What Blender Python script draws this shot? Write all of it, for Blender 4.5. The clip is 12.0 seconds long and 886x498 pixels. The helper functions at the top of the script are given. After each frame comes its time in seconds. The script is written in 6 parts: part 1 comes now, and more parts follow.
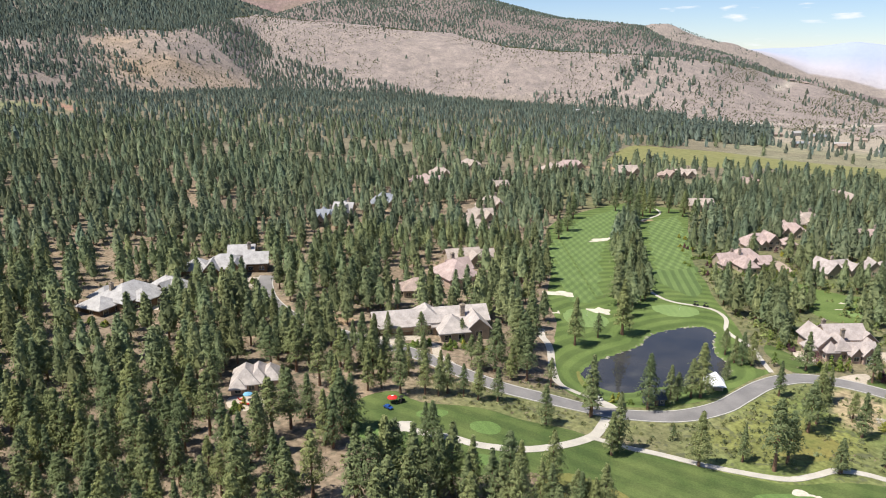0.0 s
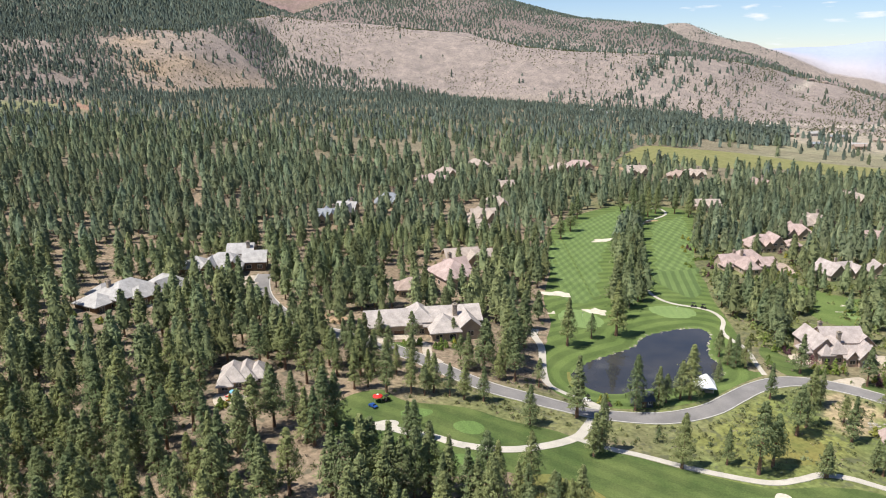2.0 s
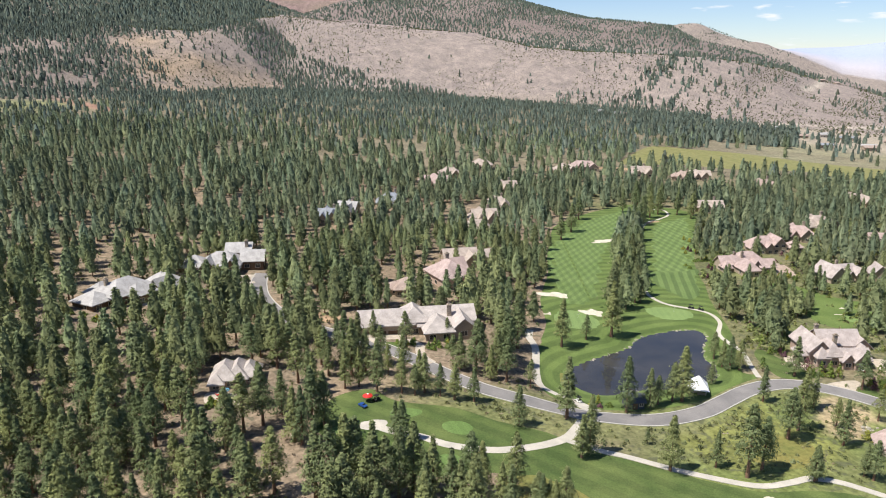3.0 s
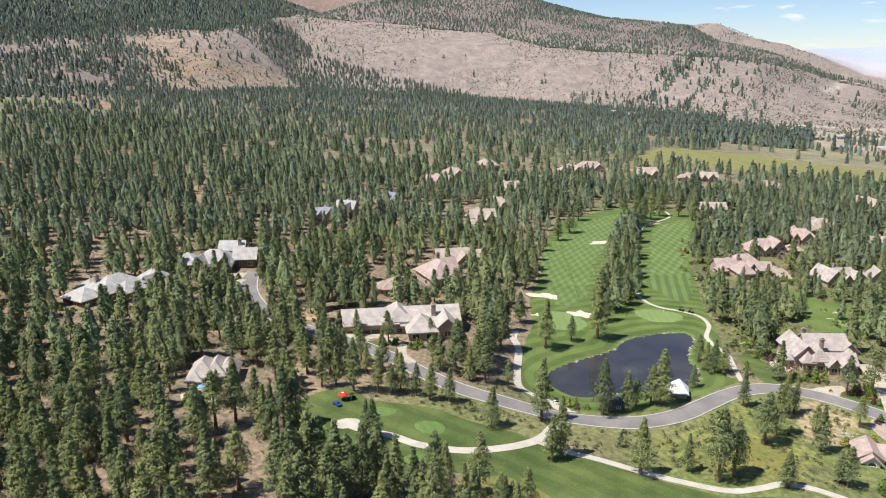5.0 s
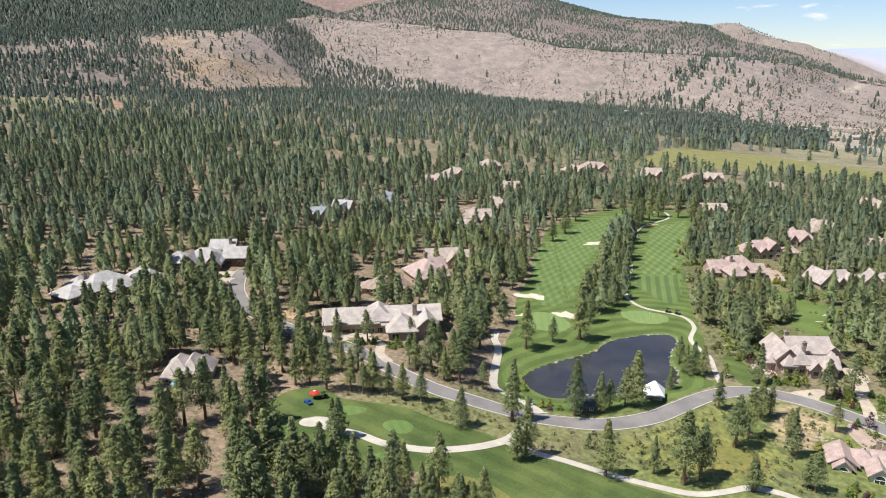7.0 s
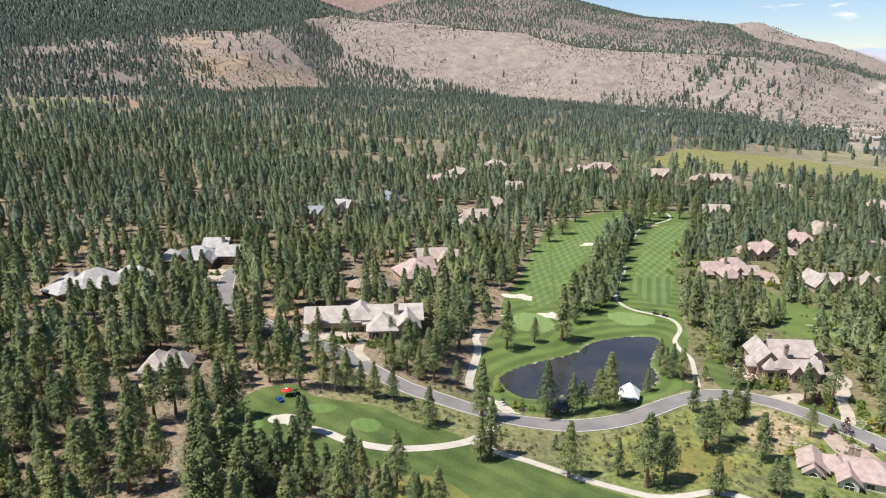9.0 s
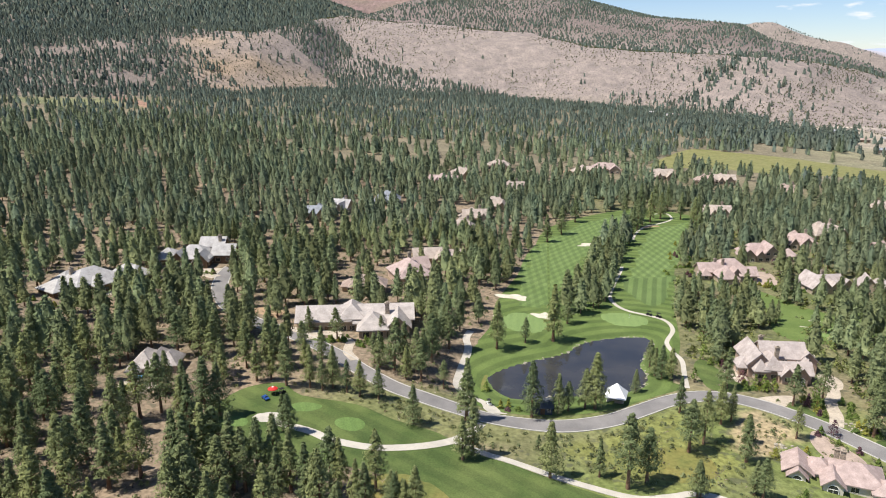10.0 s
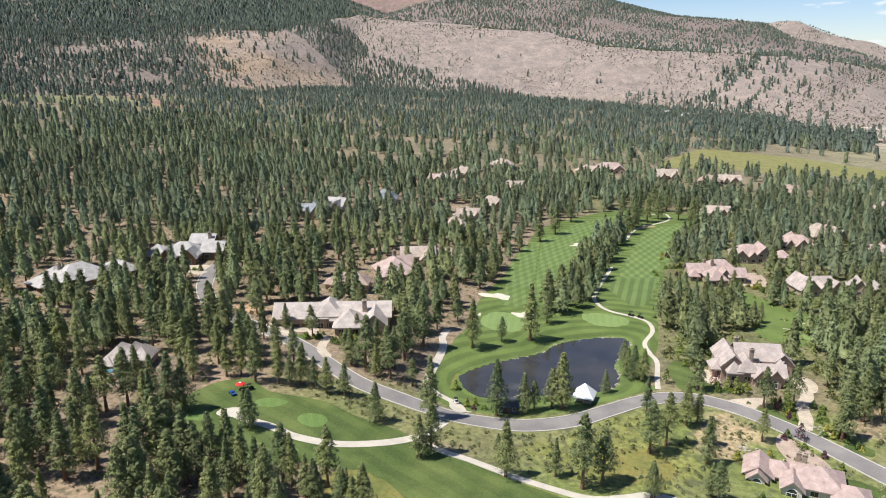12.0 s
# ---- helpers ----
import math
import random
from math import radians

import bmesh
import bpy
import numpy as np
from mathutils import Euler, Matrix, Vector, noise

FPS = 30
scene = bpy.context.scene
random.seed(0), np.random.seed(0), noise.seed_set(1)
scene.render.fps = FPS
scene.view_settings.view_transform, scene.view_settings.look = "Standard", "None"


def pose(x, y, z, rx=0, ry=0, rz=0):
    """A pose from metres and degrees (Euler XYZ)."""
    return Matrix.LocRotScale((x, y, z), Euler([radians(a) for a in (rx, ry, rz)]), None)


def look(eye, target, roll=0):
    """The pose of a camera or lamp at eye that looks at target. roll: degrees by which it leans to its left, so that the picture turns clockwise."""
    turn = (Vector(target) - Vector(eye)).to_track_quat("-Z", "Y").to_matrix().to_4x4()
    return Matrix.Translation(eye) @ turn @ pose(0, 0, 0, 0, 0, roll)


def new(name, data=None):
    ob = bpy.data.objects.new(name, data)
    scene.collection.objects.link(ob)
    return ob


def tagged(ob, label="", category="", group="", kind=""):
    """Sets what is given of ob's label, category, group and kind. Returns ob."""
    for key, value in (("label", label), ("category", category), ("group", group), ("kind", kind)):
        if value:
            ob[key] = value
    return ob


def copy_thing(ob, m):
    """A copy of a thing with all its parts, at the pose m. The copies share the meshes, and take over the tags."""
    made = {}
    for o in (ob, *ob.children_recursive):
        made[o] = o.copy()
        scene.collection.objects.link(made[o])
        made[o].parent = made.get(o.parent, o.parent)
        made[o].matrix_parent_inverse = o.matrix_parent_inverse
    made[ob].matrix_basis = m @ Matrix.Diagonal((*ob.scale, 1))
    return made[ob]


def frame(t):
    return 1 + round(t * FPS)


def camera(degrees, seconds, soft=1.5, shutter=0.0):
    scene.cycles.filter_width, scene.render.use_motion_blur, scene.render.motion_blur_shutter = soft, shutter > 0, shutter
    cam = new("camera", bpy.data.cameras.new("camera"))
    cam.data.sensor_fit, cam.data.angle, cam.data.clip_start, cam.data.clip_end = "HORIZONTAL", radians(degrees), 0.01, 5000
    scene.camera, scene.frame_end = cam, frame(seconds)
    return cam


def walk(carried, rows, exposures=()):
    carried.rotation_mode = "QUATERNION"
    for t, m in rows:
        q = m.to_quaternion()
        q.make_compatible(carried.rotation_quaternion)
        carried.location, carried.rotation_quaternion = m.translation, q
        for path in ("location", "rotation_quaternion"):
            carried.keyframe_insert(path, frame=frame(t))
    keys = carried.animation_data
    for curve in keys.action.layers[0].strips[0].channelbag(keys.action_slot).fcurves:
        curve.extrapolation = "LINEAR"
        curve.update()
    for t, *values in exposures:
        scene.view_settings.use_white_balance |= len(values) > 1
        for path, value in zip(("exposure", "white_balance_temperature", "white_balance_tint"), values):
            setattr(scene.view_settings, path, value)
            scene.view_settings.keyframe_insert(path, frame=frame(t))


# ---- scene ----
cam = camera(63.6, 12.0, soft=1.0)
METRES, EYE, TILT, LEAN, TURN = 84.1, 113.1, -15.3, 0.0, 0.0
ROWS = [
    (0.0, 0.0, 0.0, 0.0, 0.0, 0.0, -0.0),
    (0.5, 0.0252, 0.0001, -0.0006, 0.33, -0.0, -0.06),
    (1.0, 0.0531, 0.0002, -0.0011, 0.67, -0.0, -0.13),
    (1.5, 0.0836, 0.0003, -0.0015, 1.01, 0.0, -0.2),
    (2.0, 0.1162, 0.0008, -0.0016, 1.38, -0.01, -0.3),
    (2.5, 0.1506, 0.0013, -0.0012, 1.76, -0.01, -0.42),
    (3.0, 0.1865, 0.002, -0.0006, 2.14, -0.01, -0.58),
    (5.0, 0.3412, 0.0076, 0.002, 3.55, -0.04, -1.09),
    (5.5, 0.3826, 0.0099, 0.0021, 3.89, -0.04, -1.17),
    (6.0, 0.4248, 0.0121, 0.0025, 4.22, -0.04, -1.24),
    (6.5, 0.4678, 0.0143, 0.0034, 4.56, -0.05, -1.32),
    (7.0, 0.5117, 0.0172, 0.0041, 4.95, -0.06, -1.41),
    (9.0, 0.6978, 0.0312, 0.0074, 6.66, -0.1, -1.81),
    (9.5, 0.7465, 0.0358, 0.0085, 7.12, -0.11, -1.92),
    (10.0, 0.7925, 0.0409, 0.0091, 7.55, -0.12, -2.03),
    (10.5, 0.8425, 0.0461, 0.0101, 7.98, -0.14, -2.13),
    (11.0, 0.8934, 0.0513, 0.011, 8.41, -0.17, -2.24),
    (11.5, 0.9454, 0.0568, 0.0121, 8.8, -0.21, -2.35),
    (12.0, 0.9973, 0.0628, 0.0135, 9.19, -0.24, -2.46),
]
walk(cam, [(t, pose(0, 0, EYE, TILT, LEAN, TURN) @ pose(METRES * x, METRES * y, METRES * z, 90 + pitch, roll, yaw)) for t, x, y, z, yaw, pitch, roll in ROWS])

# ---- light ----
scene.view_settings.exposure = 0.5
SUN_DIR = Vector((-0.46, -0.19, 0.87)).normalized()
SUN_EL, SUN_AZ = math.asin(SUN_DIR.z), math.atan2(SUN_DIR.x, SUN_DIR.y)
world = bpy.data.worlds.new("sky")
scene.world = world
world.use_nodes = True
wn, wl = world.node_tree.nodes, world.node_tree.links
wn.clear()
w_out, w_bg, w_sky = wn.new("ShaderNodeOutputWorld"), wn.new("ShaderNodeBackground"), wn.new("ShaderNodeTexSky")
w_sky.sky_type, w_sky.sun_disc = "NISHITA", False
w_sky.sun_elevation, w_sky.sun_rotation = SUN_EL, SUN_AZ
w_sky.altitude, w_sky.air_density, w_sky.dust_density, w_sky.ozone_density = 1500, 1.0, 0.1, 2.2
w_bg.inputs[1].default_value = 0.08
w_co, w_map = wn.new("ShaderNodeTexCoord"), wn.new("ShaderNodeMapping")
w_map.inputs["Scale"].default_value = (9.0, 9.0, 42.0)
w_noise, w_ramp, w_mix = wn.new("ShaderNodeTexNoise"), wn.new("ShaderNodeValToRGB"), wn.new("ShaderNodeMix")
w_noise.inputs["Scale"].default_value, w_noise.inputs["Detail"].default_value = 1.6, 6
w_ramp.color_ramp.elements[0].position, w_ramp.color_ramp.elements[1].position = 0.63, 0.74
w_mix.data_type = "RGBA"
w_mix.inputs[7].default_value = (9.0, 9.2, 9.6, 1)
wl.new(w_co.outputs["Generated"], w_map.inputs[0])
wl.new(w_map.outputs[0], w_noise.inputs["Vector"])
wl.new(w_noise.outputs["Fac"], w_ramp.inputs[0])
wl.new(w_ramp.outputs[0], w_mix.inputs[0])
w_tint = wn.new("ShaderNodeMix")
w_tint.data_type, w_tint.blend_type = "RGBA", "MULTIPLY"
w_tint.inputs[0].default_value, w_tint.inputs[7].default_value = 1.0, (0.93, 0.98, 1.14, 1)
wl.new(w_sky.outputs[0], w_tint.inputs[6])
wl.new(w_tint.outputs[2], w_mix.inputs[6])
wl.new(w_mix.outputs[2], w_bg.inputs[0])
wl.new(w_bg.outputs[0], w_out.inputs[0])
sun_data = bpy.data.lights.new("sun", "SUN")
sun_data.energy, sun_data.angle, sun_data.color = 4.95, radians(0.53), (1.0, 0.955, 0.89)
sun = new("sun", sun_data)
sun.matrix_world = look(SUN_DIR * 900, (0, 0, 0))

# ---- materials ----


class Mat:
    """A node material under construction."""

    def __init__(self, name, rough=0.9, spec=0.3, metal=0.0):
        self.m = bpy.data.materials.new(name)
        self.m.use_nodes = True
        self.n, self.l = self.m.node_tree.nodes, self.m.node_tree.links
        self.b = self.n["Principled BSDF"]
        self.b.inputs["Roughness"].default_value, self.b.inputs["Metallic"].default_value = rough, metal
        self.b.inputs["Specular IOR Level"].default_value = spec
        self.co = self.n.new("ShaderNodeTexCoord").outputs["Object"]
        self.world = None

    def place(self):
        if self.world is None:
            self.world = self.n.new("ShaderNodeNewGeometry")
        return self.world.outputs["Position"]

    def noise(self, scale, detail=3, where=None, rough=0.55, stretch=None):
        t = self.n.new("ShaderNodeTexNoise")
        t.inputs["Scale"].default_value, t.inputs["Detail"].default_value, t.inputs["Roughness"].default_value = scale, detail, rough
        src = self.co if where is None else where
        if stretch:
            mp = self.n.new("ShaderNodeMapping")
            mp.inputs["Scale"].default_value = stretch
            self.l.new(src, mp.inputs[0])
            src = mp.outputs[0]
        self.l.new(src, t.inputs["Vector"])
        return t.outputs["Fac"]

    def ramp(self, fac, stops):
        r = self.n.new("ShaderNodeValToRGB")
        while len(r.color_ramp.elements) < len(stops):
            r.color_ramp.elements.new(0.5)
        for e, (p, c) in zip(r.color_ramp.elements, stops):
            e.position, e.color = p, (*c, 1) if len(c) == 3 else c
        self.l.new(fac, r.inputs[0])
        return r.outputs[0]

    def mix(self, fac, a, b, blend="MIX"):
        x = self.n.new("ShaderNodeMix")
        x.data_type, x.blend_type = "RGBA", blend
        for sock, v in ((x.inputs[0], fac), (x.inputs[6], a), (x.inputs[7], b)):
            if isinstance(v, (int, float)):
                sock.default_value = v
            elif isinstance(v, tuple):
                sock.default_value = (*v, 1)
            else:
                self.l.new(v, sock)
        return x.outputs[2]

    def math(self, op, a, b=0.0):
        x = self.n.new("ShaderNodeMath")
        x.operation = op
        for sock, v in zip(x.inputs, (a, b)):
            if isinstance(v, (int, float)):
                sock.default_value = v
            else:
                self.l.new(v, sock)
        return x.outputs[0]

    def attr(self, name):
        a = self.n.new("ShaderNodeAttribute")
        a.attribute_name = name
        return a.outputs["Color"]

    def bump(self, height, strength=0.3, dist=0.1):
        b = self.n.new("ShaderNodeBump")
        b.inputs["Strength"].default_value, b.inputs["Distance"].default_value = strength, dist
        self.l.new(height, b.inputs["Height"])
        self.l.new(b.outputs[0], self.b.inputs["Normal"])

    def base(self, c):
        if isinstance(c, tuple):
            self.b.inputs["Base Color"].default_value = (*c, 1)
        else:
            self.l.new(c, self.b.inputs["Base Color"])
        return self.m


GREY = ((0.25, (0.72, 0.72, 0.72)), (0.75, (1.28, 1.28, 1.28)))


def two_scale(name, colour, rough=0.9, fine=6.0, broad=0.35, spec=0.25, amount=1.0, bumps=0.25, metal=0.0):
    k = Mat(name, rough, spec, metal)
    f, b = k.noise(fine, 4), k.noise(broad, 3)
    lo, hi = 1 - 0.3 * amount, 1 + 0.3 * amount
    c = k.mix(1.0, colour, k.ramp(f, ((0.3, (lo, lo, lo)), (0.7, (hi, hi, hi)))), "MULTIPLY")
    c = k.mix(1.0, c, k.ramp(b, ((0.3, (lo, lo, lo * 0.97)), (0.7, (hi, hi * 0.99, hi * 0.95)))), "MULTIPLY")
    if bumps:
        k.bump(f, bumps, 0.05)
    return k.base(c)


def ground_material():
    k = Mat("ground_soil", 0.95, 0.1)
    p = k.place()
    soil = k.n.new("ShaderNodeAttribute")
    soil.attribute_name = "soil"
    c, grain = soil.outputs["Color"], soil.outputs["Alpha"]
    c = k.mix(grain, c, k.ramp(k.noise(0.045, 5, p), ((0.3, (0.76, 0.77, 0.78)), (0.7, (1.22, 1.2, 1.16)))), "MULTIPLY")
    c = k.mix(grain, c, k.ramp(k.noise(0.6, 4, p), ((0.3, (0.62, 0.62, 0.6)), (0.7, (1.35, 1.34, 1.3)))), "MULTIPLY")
    scrub = k.ramp(k.noise(0.32, 2, p), ((0.56, (0, 0, 0)), (0.64, (1, 1, 1))))
    c = k.mix(k.math("MULTIPLY", k.math("MULTIPLY", scrub, grain), 0.62), c, (0.085, 0.088, 0.058))
    k.bump(k.noise(1.6, 4, p), 0.5, 0.25)
    return k.base(c)


def lawn_material(name, a, b, dirs=(), strength=0.5, fine=2.2, rings=0.0):
    """Mown grass. dirs: (unit x, unit y, width in metres) of the mower's passes."""
    k = Mat(name, 0.85, 0.15)
    p = k.place()
    c = k.mix(k.ramp(k.noise(0.09, 4, p), ((0.35, (0, 0, 0)), (0.68, (1, 1, 1)))), a, b)
    c = k.mix(1.0, c, k.ramp(k.noise(fine, 4, p), ((0.3, (0.8, 0.8, 0.8)), (0.7, (1.2, 1.2, 1.2)))), "MULTIPLY")
    sep = k.n.new("ShaderNodeSeparateXYZ")
    k.l.new(p, sep.inputs[0])
    for ux, uy, width in dirs:
        d = k.math("ADD", k.math("MULTIPLY", sep.outputs[0], ux / width), k.math("MULTIPLY", sep.outputs[1], uy / width))
        d = k.math("ADD", d, k.math("MULTIPLY", k.noise(0.03, 2, p), 0.5))
        s = k.math("SINE", k.math("MULTIPLY", d, math.pi))
        s = k.math("ADD", k.math("MULTIPLY", s, 1.6), 0.5)
        c = k.mix(1.0, c, k.ramp(s, ((0.0, (1 - strength * 0.5,) * 3), (1.0, (1 + strength * 0.55, 1 + strength * 0.5, 1 + strength * 0.35)))), "MULTIPLY")
    if rings:  # passes that follow the pond's edge
        at = k.n.new("ShaderNodeAttribute")
        at.attribute_name = "mow"
        s = k.math("ADD", k.math("MULTIPLY", k.math("SINE", k.math("MULTIPLY", k.math("ADD", at.outputs["Fac"], k.math("MULTIPLY", k.noise(0.06, 2, p), 2.5)), math.pi / rings)), 1.3), 0.5)
        c = k.mix(1.0, c, k.ramp(s, ((0.0, (0.84, 0.84, 0.84)), (1.0, (1.16, 1.14, 1.1)))), "MULTIPLY")
    k.bump(k.noise(7, 3, p), 0.3, 0.05)
    return k.base(c)


def foliage_material(name, dark, light, tint=False):
    k = Mat(name, 0.85, 0.06)
    g = k.n.new("ShaderNodeNewGeometry")
    c = k.mix(g.outputs["Random Per Island"], dark, light)
    if tint:
        c = k.mix(1.0, c, k.attr("tint"), "MULTIPLY")
    else:
        o = k.n.new("ShaderNodeObjectInfo")
        c = k.mix(1.0, c, k.ramp(o.outputs["Random"], ((0.0, (0.72, 0.79, 0.8)), (0.5, (1.0, 1.0, 0.97)), (1.0, (1.28, 1.2, 1.02)))), "MULTIPLY")
    k.base(c)
    tr, mx = k.n.new("ShaderNodeBsdfTranslucent"), k.n.new("ShaderNodeMixShader")
    mx.inputs[0].default_value = 0.14
    k.l.new(c, tr.inputs["Color"])
    k.l.new(k.b.outputs[0], mx.inputs[1])
    k.l.new(tr.outputs[0], mx.inputs[2])
    k.l.new(mx.outputs[0], k.n["Material Output"].inputs["Surface"])
    return k.m


def roof_material(name, a, b, course=0.3):
    """Tile or slate roof with courses and uneven pieces."""
    k = Mat(name, 0.8, 0.25)
    sep = k.n.new("ShaderNodeSeparateXYZ")
    k.l.new(k.co, sep.inputs[0])
    v = k.n.new("ShaderNodeTexVoronoi")
    v.inputs["Scale"].default_value = 2.2
    k.l.new(k.co, v.inputs["Vector"])
    c = k.mix(v.outputs["Color"], a, b)
    row = k.math("SINE", k.math("MULTIPLY", sep.outputs[2], 2 * math.pi / (course * 0.5)))
    c = k.mix(1.0, c, k.ramp(k.math("ADD", k.math("MULTIPLY", row, 0.5), 0.5), ((0.0, (0.92, 0.92, 0.92)), (0.6, (1.03, 1.03, 1.03)))), "MULTIPLY")
    c = k.mix(1.0, c, k.ramp(k.noise(0.3, 4), GREY), "MULTIPLY")
    k.bump(k.math("ADD", row, v.outputs["Distance"]), 0.3, 0.03)
    return k.base(c)


GROUND = ground_material()
ROUGH_GRASS = lawn_material("rough_grass", (0.085, 0.125, 0.036), (0.12, 0.165, 0.05), (), 0, 2.2, 2.3)
NEAR_GRASS = lawn_material("near_grass", (0.062, 0.094, 0.028), (0.115, 0.147, 0.047), ((0.5, 0.87, 3.6),), 0.17)
FAIRWAY = lawn_material("fairway_grass", (0.108, 0.16, 0.052), (0.13, 0.185, 0.064), ((1.0, 0.1, 2.1), (0.86, -0.5, 2.1)), 0.2)
FAIRWAY_CHECK = lawn_material("checked_fairway_grass", (0.112, 0.164, 0.055), (0.134, 0.19, 0.067), ((0.9, -0.43, 2.3), (0.96, 0.28, 2.3)), 0.22)
FAIRWAY_FRONT = lawn_material("striped_apron_grass", (0.1, 0.148, 0.05), (0.118, 0.168, 0.058), ((0.99, -0.16, 2.3),), 0.36)
GREEN = lawn_material("putting_green_grass", (0.16, 0.228, 0.08), (0.18, 0.25, 0.088), ((1, 0, 1.6),), 0.06)
TEE = lawn_material("tee_grass", (0.11, 0.175, 0.05), (0.13, 0.195, 0.06), ((0.9, 0.4, 1.5),), 0.1)
MEADOW = lawn_material("dry_meadow_grass", (0.175, 0.178, 0.062), (0.235, 0.218, 0.09), (), 0, 0.3)
DRY_GRASS = lawn_material("wild_grass", (0.135, 0.15, 0.045), (0.22, 0.19, 0.06), (), 0, 0.9)
SAND = two_scale("bunker_sand", (0.55, 0.5, 0.41), 0.95, 1.2, 0.3, 0.1, 0.5)
ASPHALT = two_scale("asphalt", (0.205, 0.194, 0.19), 0.9, 9, 0.12, 0.2, 0.6)
CONCRETE = two_scale("path_concrete", (0.46, 0.425, 0.37), 0.9, 4, 0.25, 0.2, 0.4)
KERB = two_scale("kerb_concrete", (0.43, 0.41, 0.38), 0.9, 5, 0.5, 0.2, 0.4)
BARK = two_scale("pine_bark", (0.2, 0.125, 0.085), 0.95, 5, 1.0, 0.1, 1.0)
STONE = two_scale("shore_stone", (0.34, 0.31, 0.25), 0.9, 3, 0.6, 0.2, 1.0)
NEEDLES = foliage_material("pine_needles", (0.138, 0.164, 0.075), (0.222, 0.25, 0.115))
NEEDLES_GROVE = foliage_material("pine_needles_grove", (0.122, 0.146, 0.069), (0.2, 0.225, 0.107), True)
# haze put into the needle colour: forest mass slightly bluer, hills and ridges bluest
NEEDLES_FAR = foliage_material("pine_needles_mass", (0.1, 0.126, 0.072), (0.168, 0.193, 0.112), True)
NEEDLES_HAZED = foliage_material("hazed_pine_needles", (0.086, 0.111, 0.085), (0.144, 0.168, 0.13), True)
SHRUB = foliage_material("sagebrush_leaves", (0.15, 0.17, 0.07), (0.24, 0.25, 0.12), True)
BRUSH = foliage_material("dry_brush_twigs", (0.2, 0.16, 0.12), (0.4, 0.33, 0.25), True)
UNDERGROWTH = foliage_material("undergrowth_leaves", (0.11, 0.14, 0.045), (0.25, 0.26, 0.09), True)
ROOF_TAN = roof_material("tan_roof_tile", (0.34, 0.28, 0.235), (0.43, 0.36, 0.30))
ROOF_PALE = roof_material("pale_tan_roof_tile", (0.37, 0.325, 0.29), (0.46, 0.41, 0.37))
ROOF_SAND = roof_material("sand_roof_tile", (0.35, 0.297, 0.268), (0.43, 0.37, 0.336))
ROOF_GREY = roof_material("pale_grey_roof", (0.335, 0.32, 0.3), (0.42, 0.4, 0.38))
ROOF_PINK = roof_material("rose_roof_tile", (0.352, 0.265, 0.235), (0.428, 0.332, 0.296))
ROOF_BROWN = roof_material("brown_roof_tile", (0.3, 0.225, 0.185), (0.38, 0.3, 0.25))
ROOF_BLUE = roof_material("slate_blue_roof", (0.2, 0.215, 0.235), (0.29, 0.305, 0.32))
SLATE = two_scale("dark_slate_paint", (0.075, 0.085, 0.1), 0.8, 6, 0.5, 0.3, 0.6)
AZURE = two_scale("pale_blue_canvas", (0.16, 0.36, 0.5), 0.8, 5, 0.8, 0.2, 0.2, 0)
ROOF_WHITE = two_scale("white_roof_sheet", (0.82, 0.82, 0.82), 0.6, 3, 0.5, 0.4, 0.15)
STUCCO = two_scale("tan_stucco", (0.36, 0.29, 0.22), 0.95, 4, 0.4, 0.2, 0.5)
STUCCO_PINK = two_scale("rose_stucco", (0.42, 0.31, 0.25), 0.95, 4, 0.4, 0.2, 0.5)
TIMBER = two_scale("stained_timber", (0.15, 0.095, 0.06), 0.8, 7, 0.6, 0.3, 0.8)
STONEWALL = two_scale("stone_cladding", (0.3, 0.25, 0.2), 0.95, 2.2, 0.5, 0.2, 1.3, 0.6)
TRIM = two_scale("cream_trim", (0.6, 0.55, 0.47), 0.7, 4, 0.5, 0.3, 0.2, 0)
TERRACE = two_scale("pale_paving", (0.43, 0.37, 0.3), 0.9, 1.6, 0.3, 0.2, 0.5)
TERRACE_PINK = two_scale("rose_paving", (0.37, 0.29, 0.24), 0.9, 1.8, 0.3, 0.2, 0.5)
EARTH = two_scale("bare_earth", (0.36, 0.25, 0.16), 0.95, 2.0, 0.2, 0.1, 0.6)
RED = two_scale("red_canvas", (0.55, 0.03, 0.025), 0.7, 5, 0.8, 0.3, 0.25, 0)
BLUE = two_scale("blue_paint", (0.02, 0.07, 0.26), 0.35, 5, 0.8, 0.5, 0.2, 0)
WHITE = two_scale("white_paint", (0.8, 0.8, 0.78), 0.5, 5, 0.8, 0.4, 0.12, 0)
BLACK = two_scale("black_rubber", (0.02, 0.02, 0.02), 0.7, 5, 0.8, 0.3, 0.3, 0)
STEEL = two_scale("dull_steel", (0.45, 0.45, 0.46), 0.4, 8, 0.8, 0.5, 0.2, 0, 1.0)


def glass_material():
    k = Mat("window_glass", 0.08, 0.6)
    return k.base(k.mix(k.noise(0.8, 2), (0.015, 0.018, 0.02), (0.05, 0.055, 0.06)))


def water_material():
    k = Mat("pond_water", 0.03, 0.5)
    k.b.inputs["IOR"].default_value = 1.45
    p = k.place()
    k.bump(k.noise(1.1, 3, p, 0.5, (1.0, 0.6, 1.0)), 0.05, 0.05)
    return k.base(k.mix(k.ramp(k.noise(0.05, 3, p), ((0.35, (0, 0, 0)), (0.7, (1, 1, 1)))), (0.03, 0.032, 0.036), (0.054, 0.052, 0.05)))


GLASS, WATER = glass_material(), water_material()

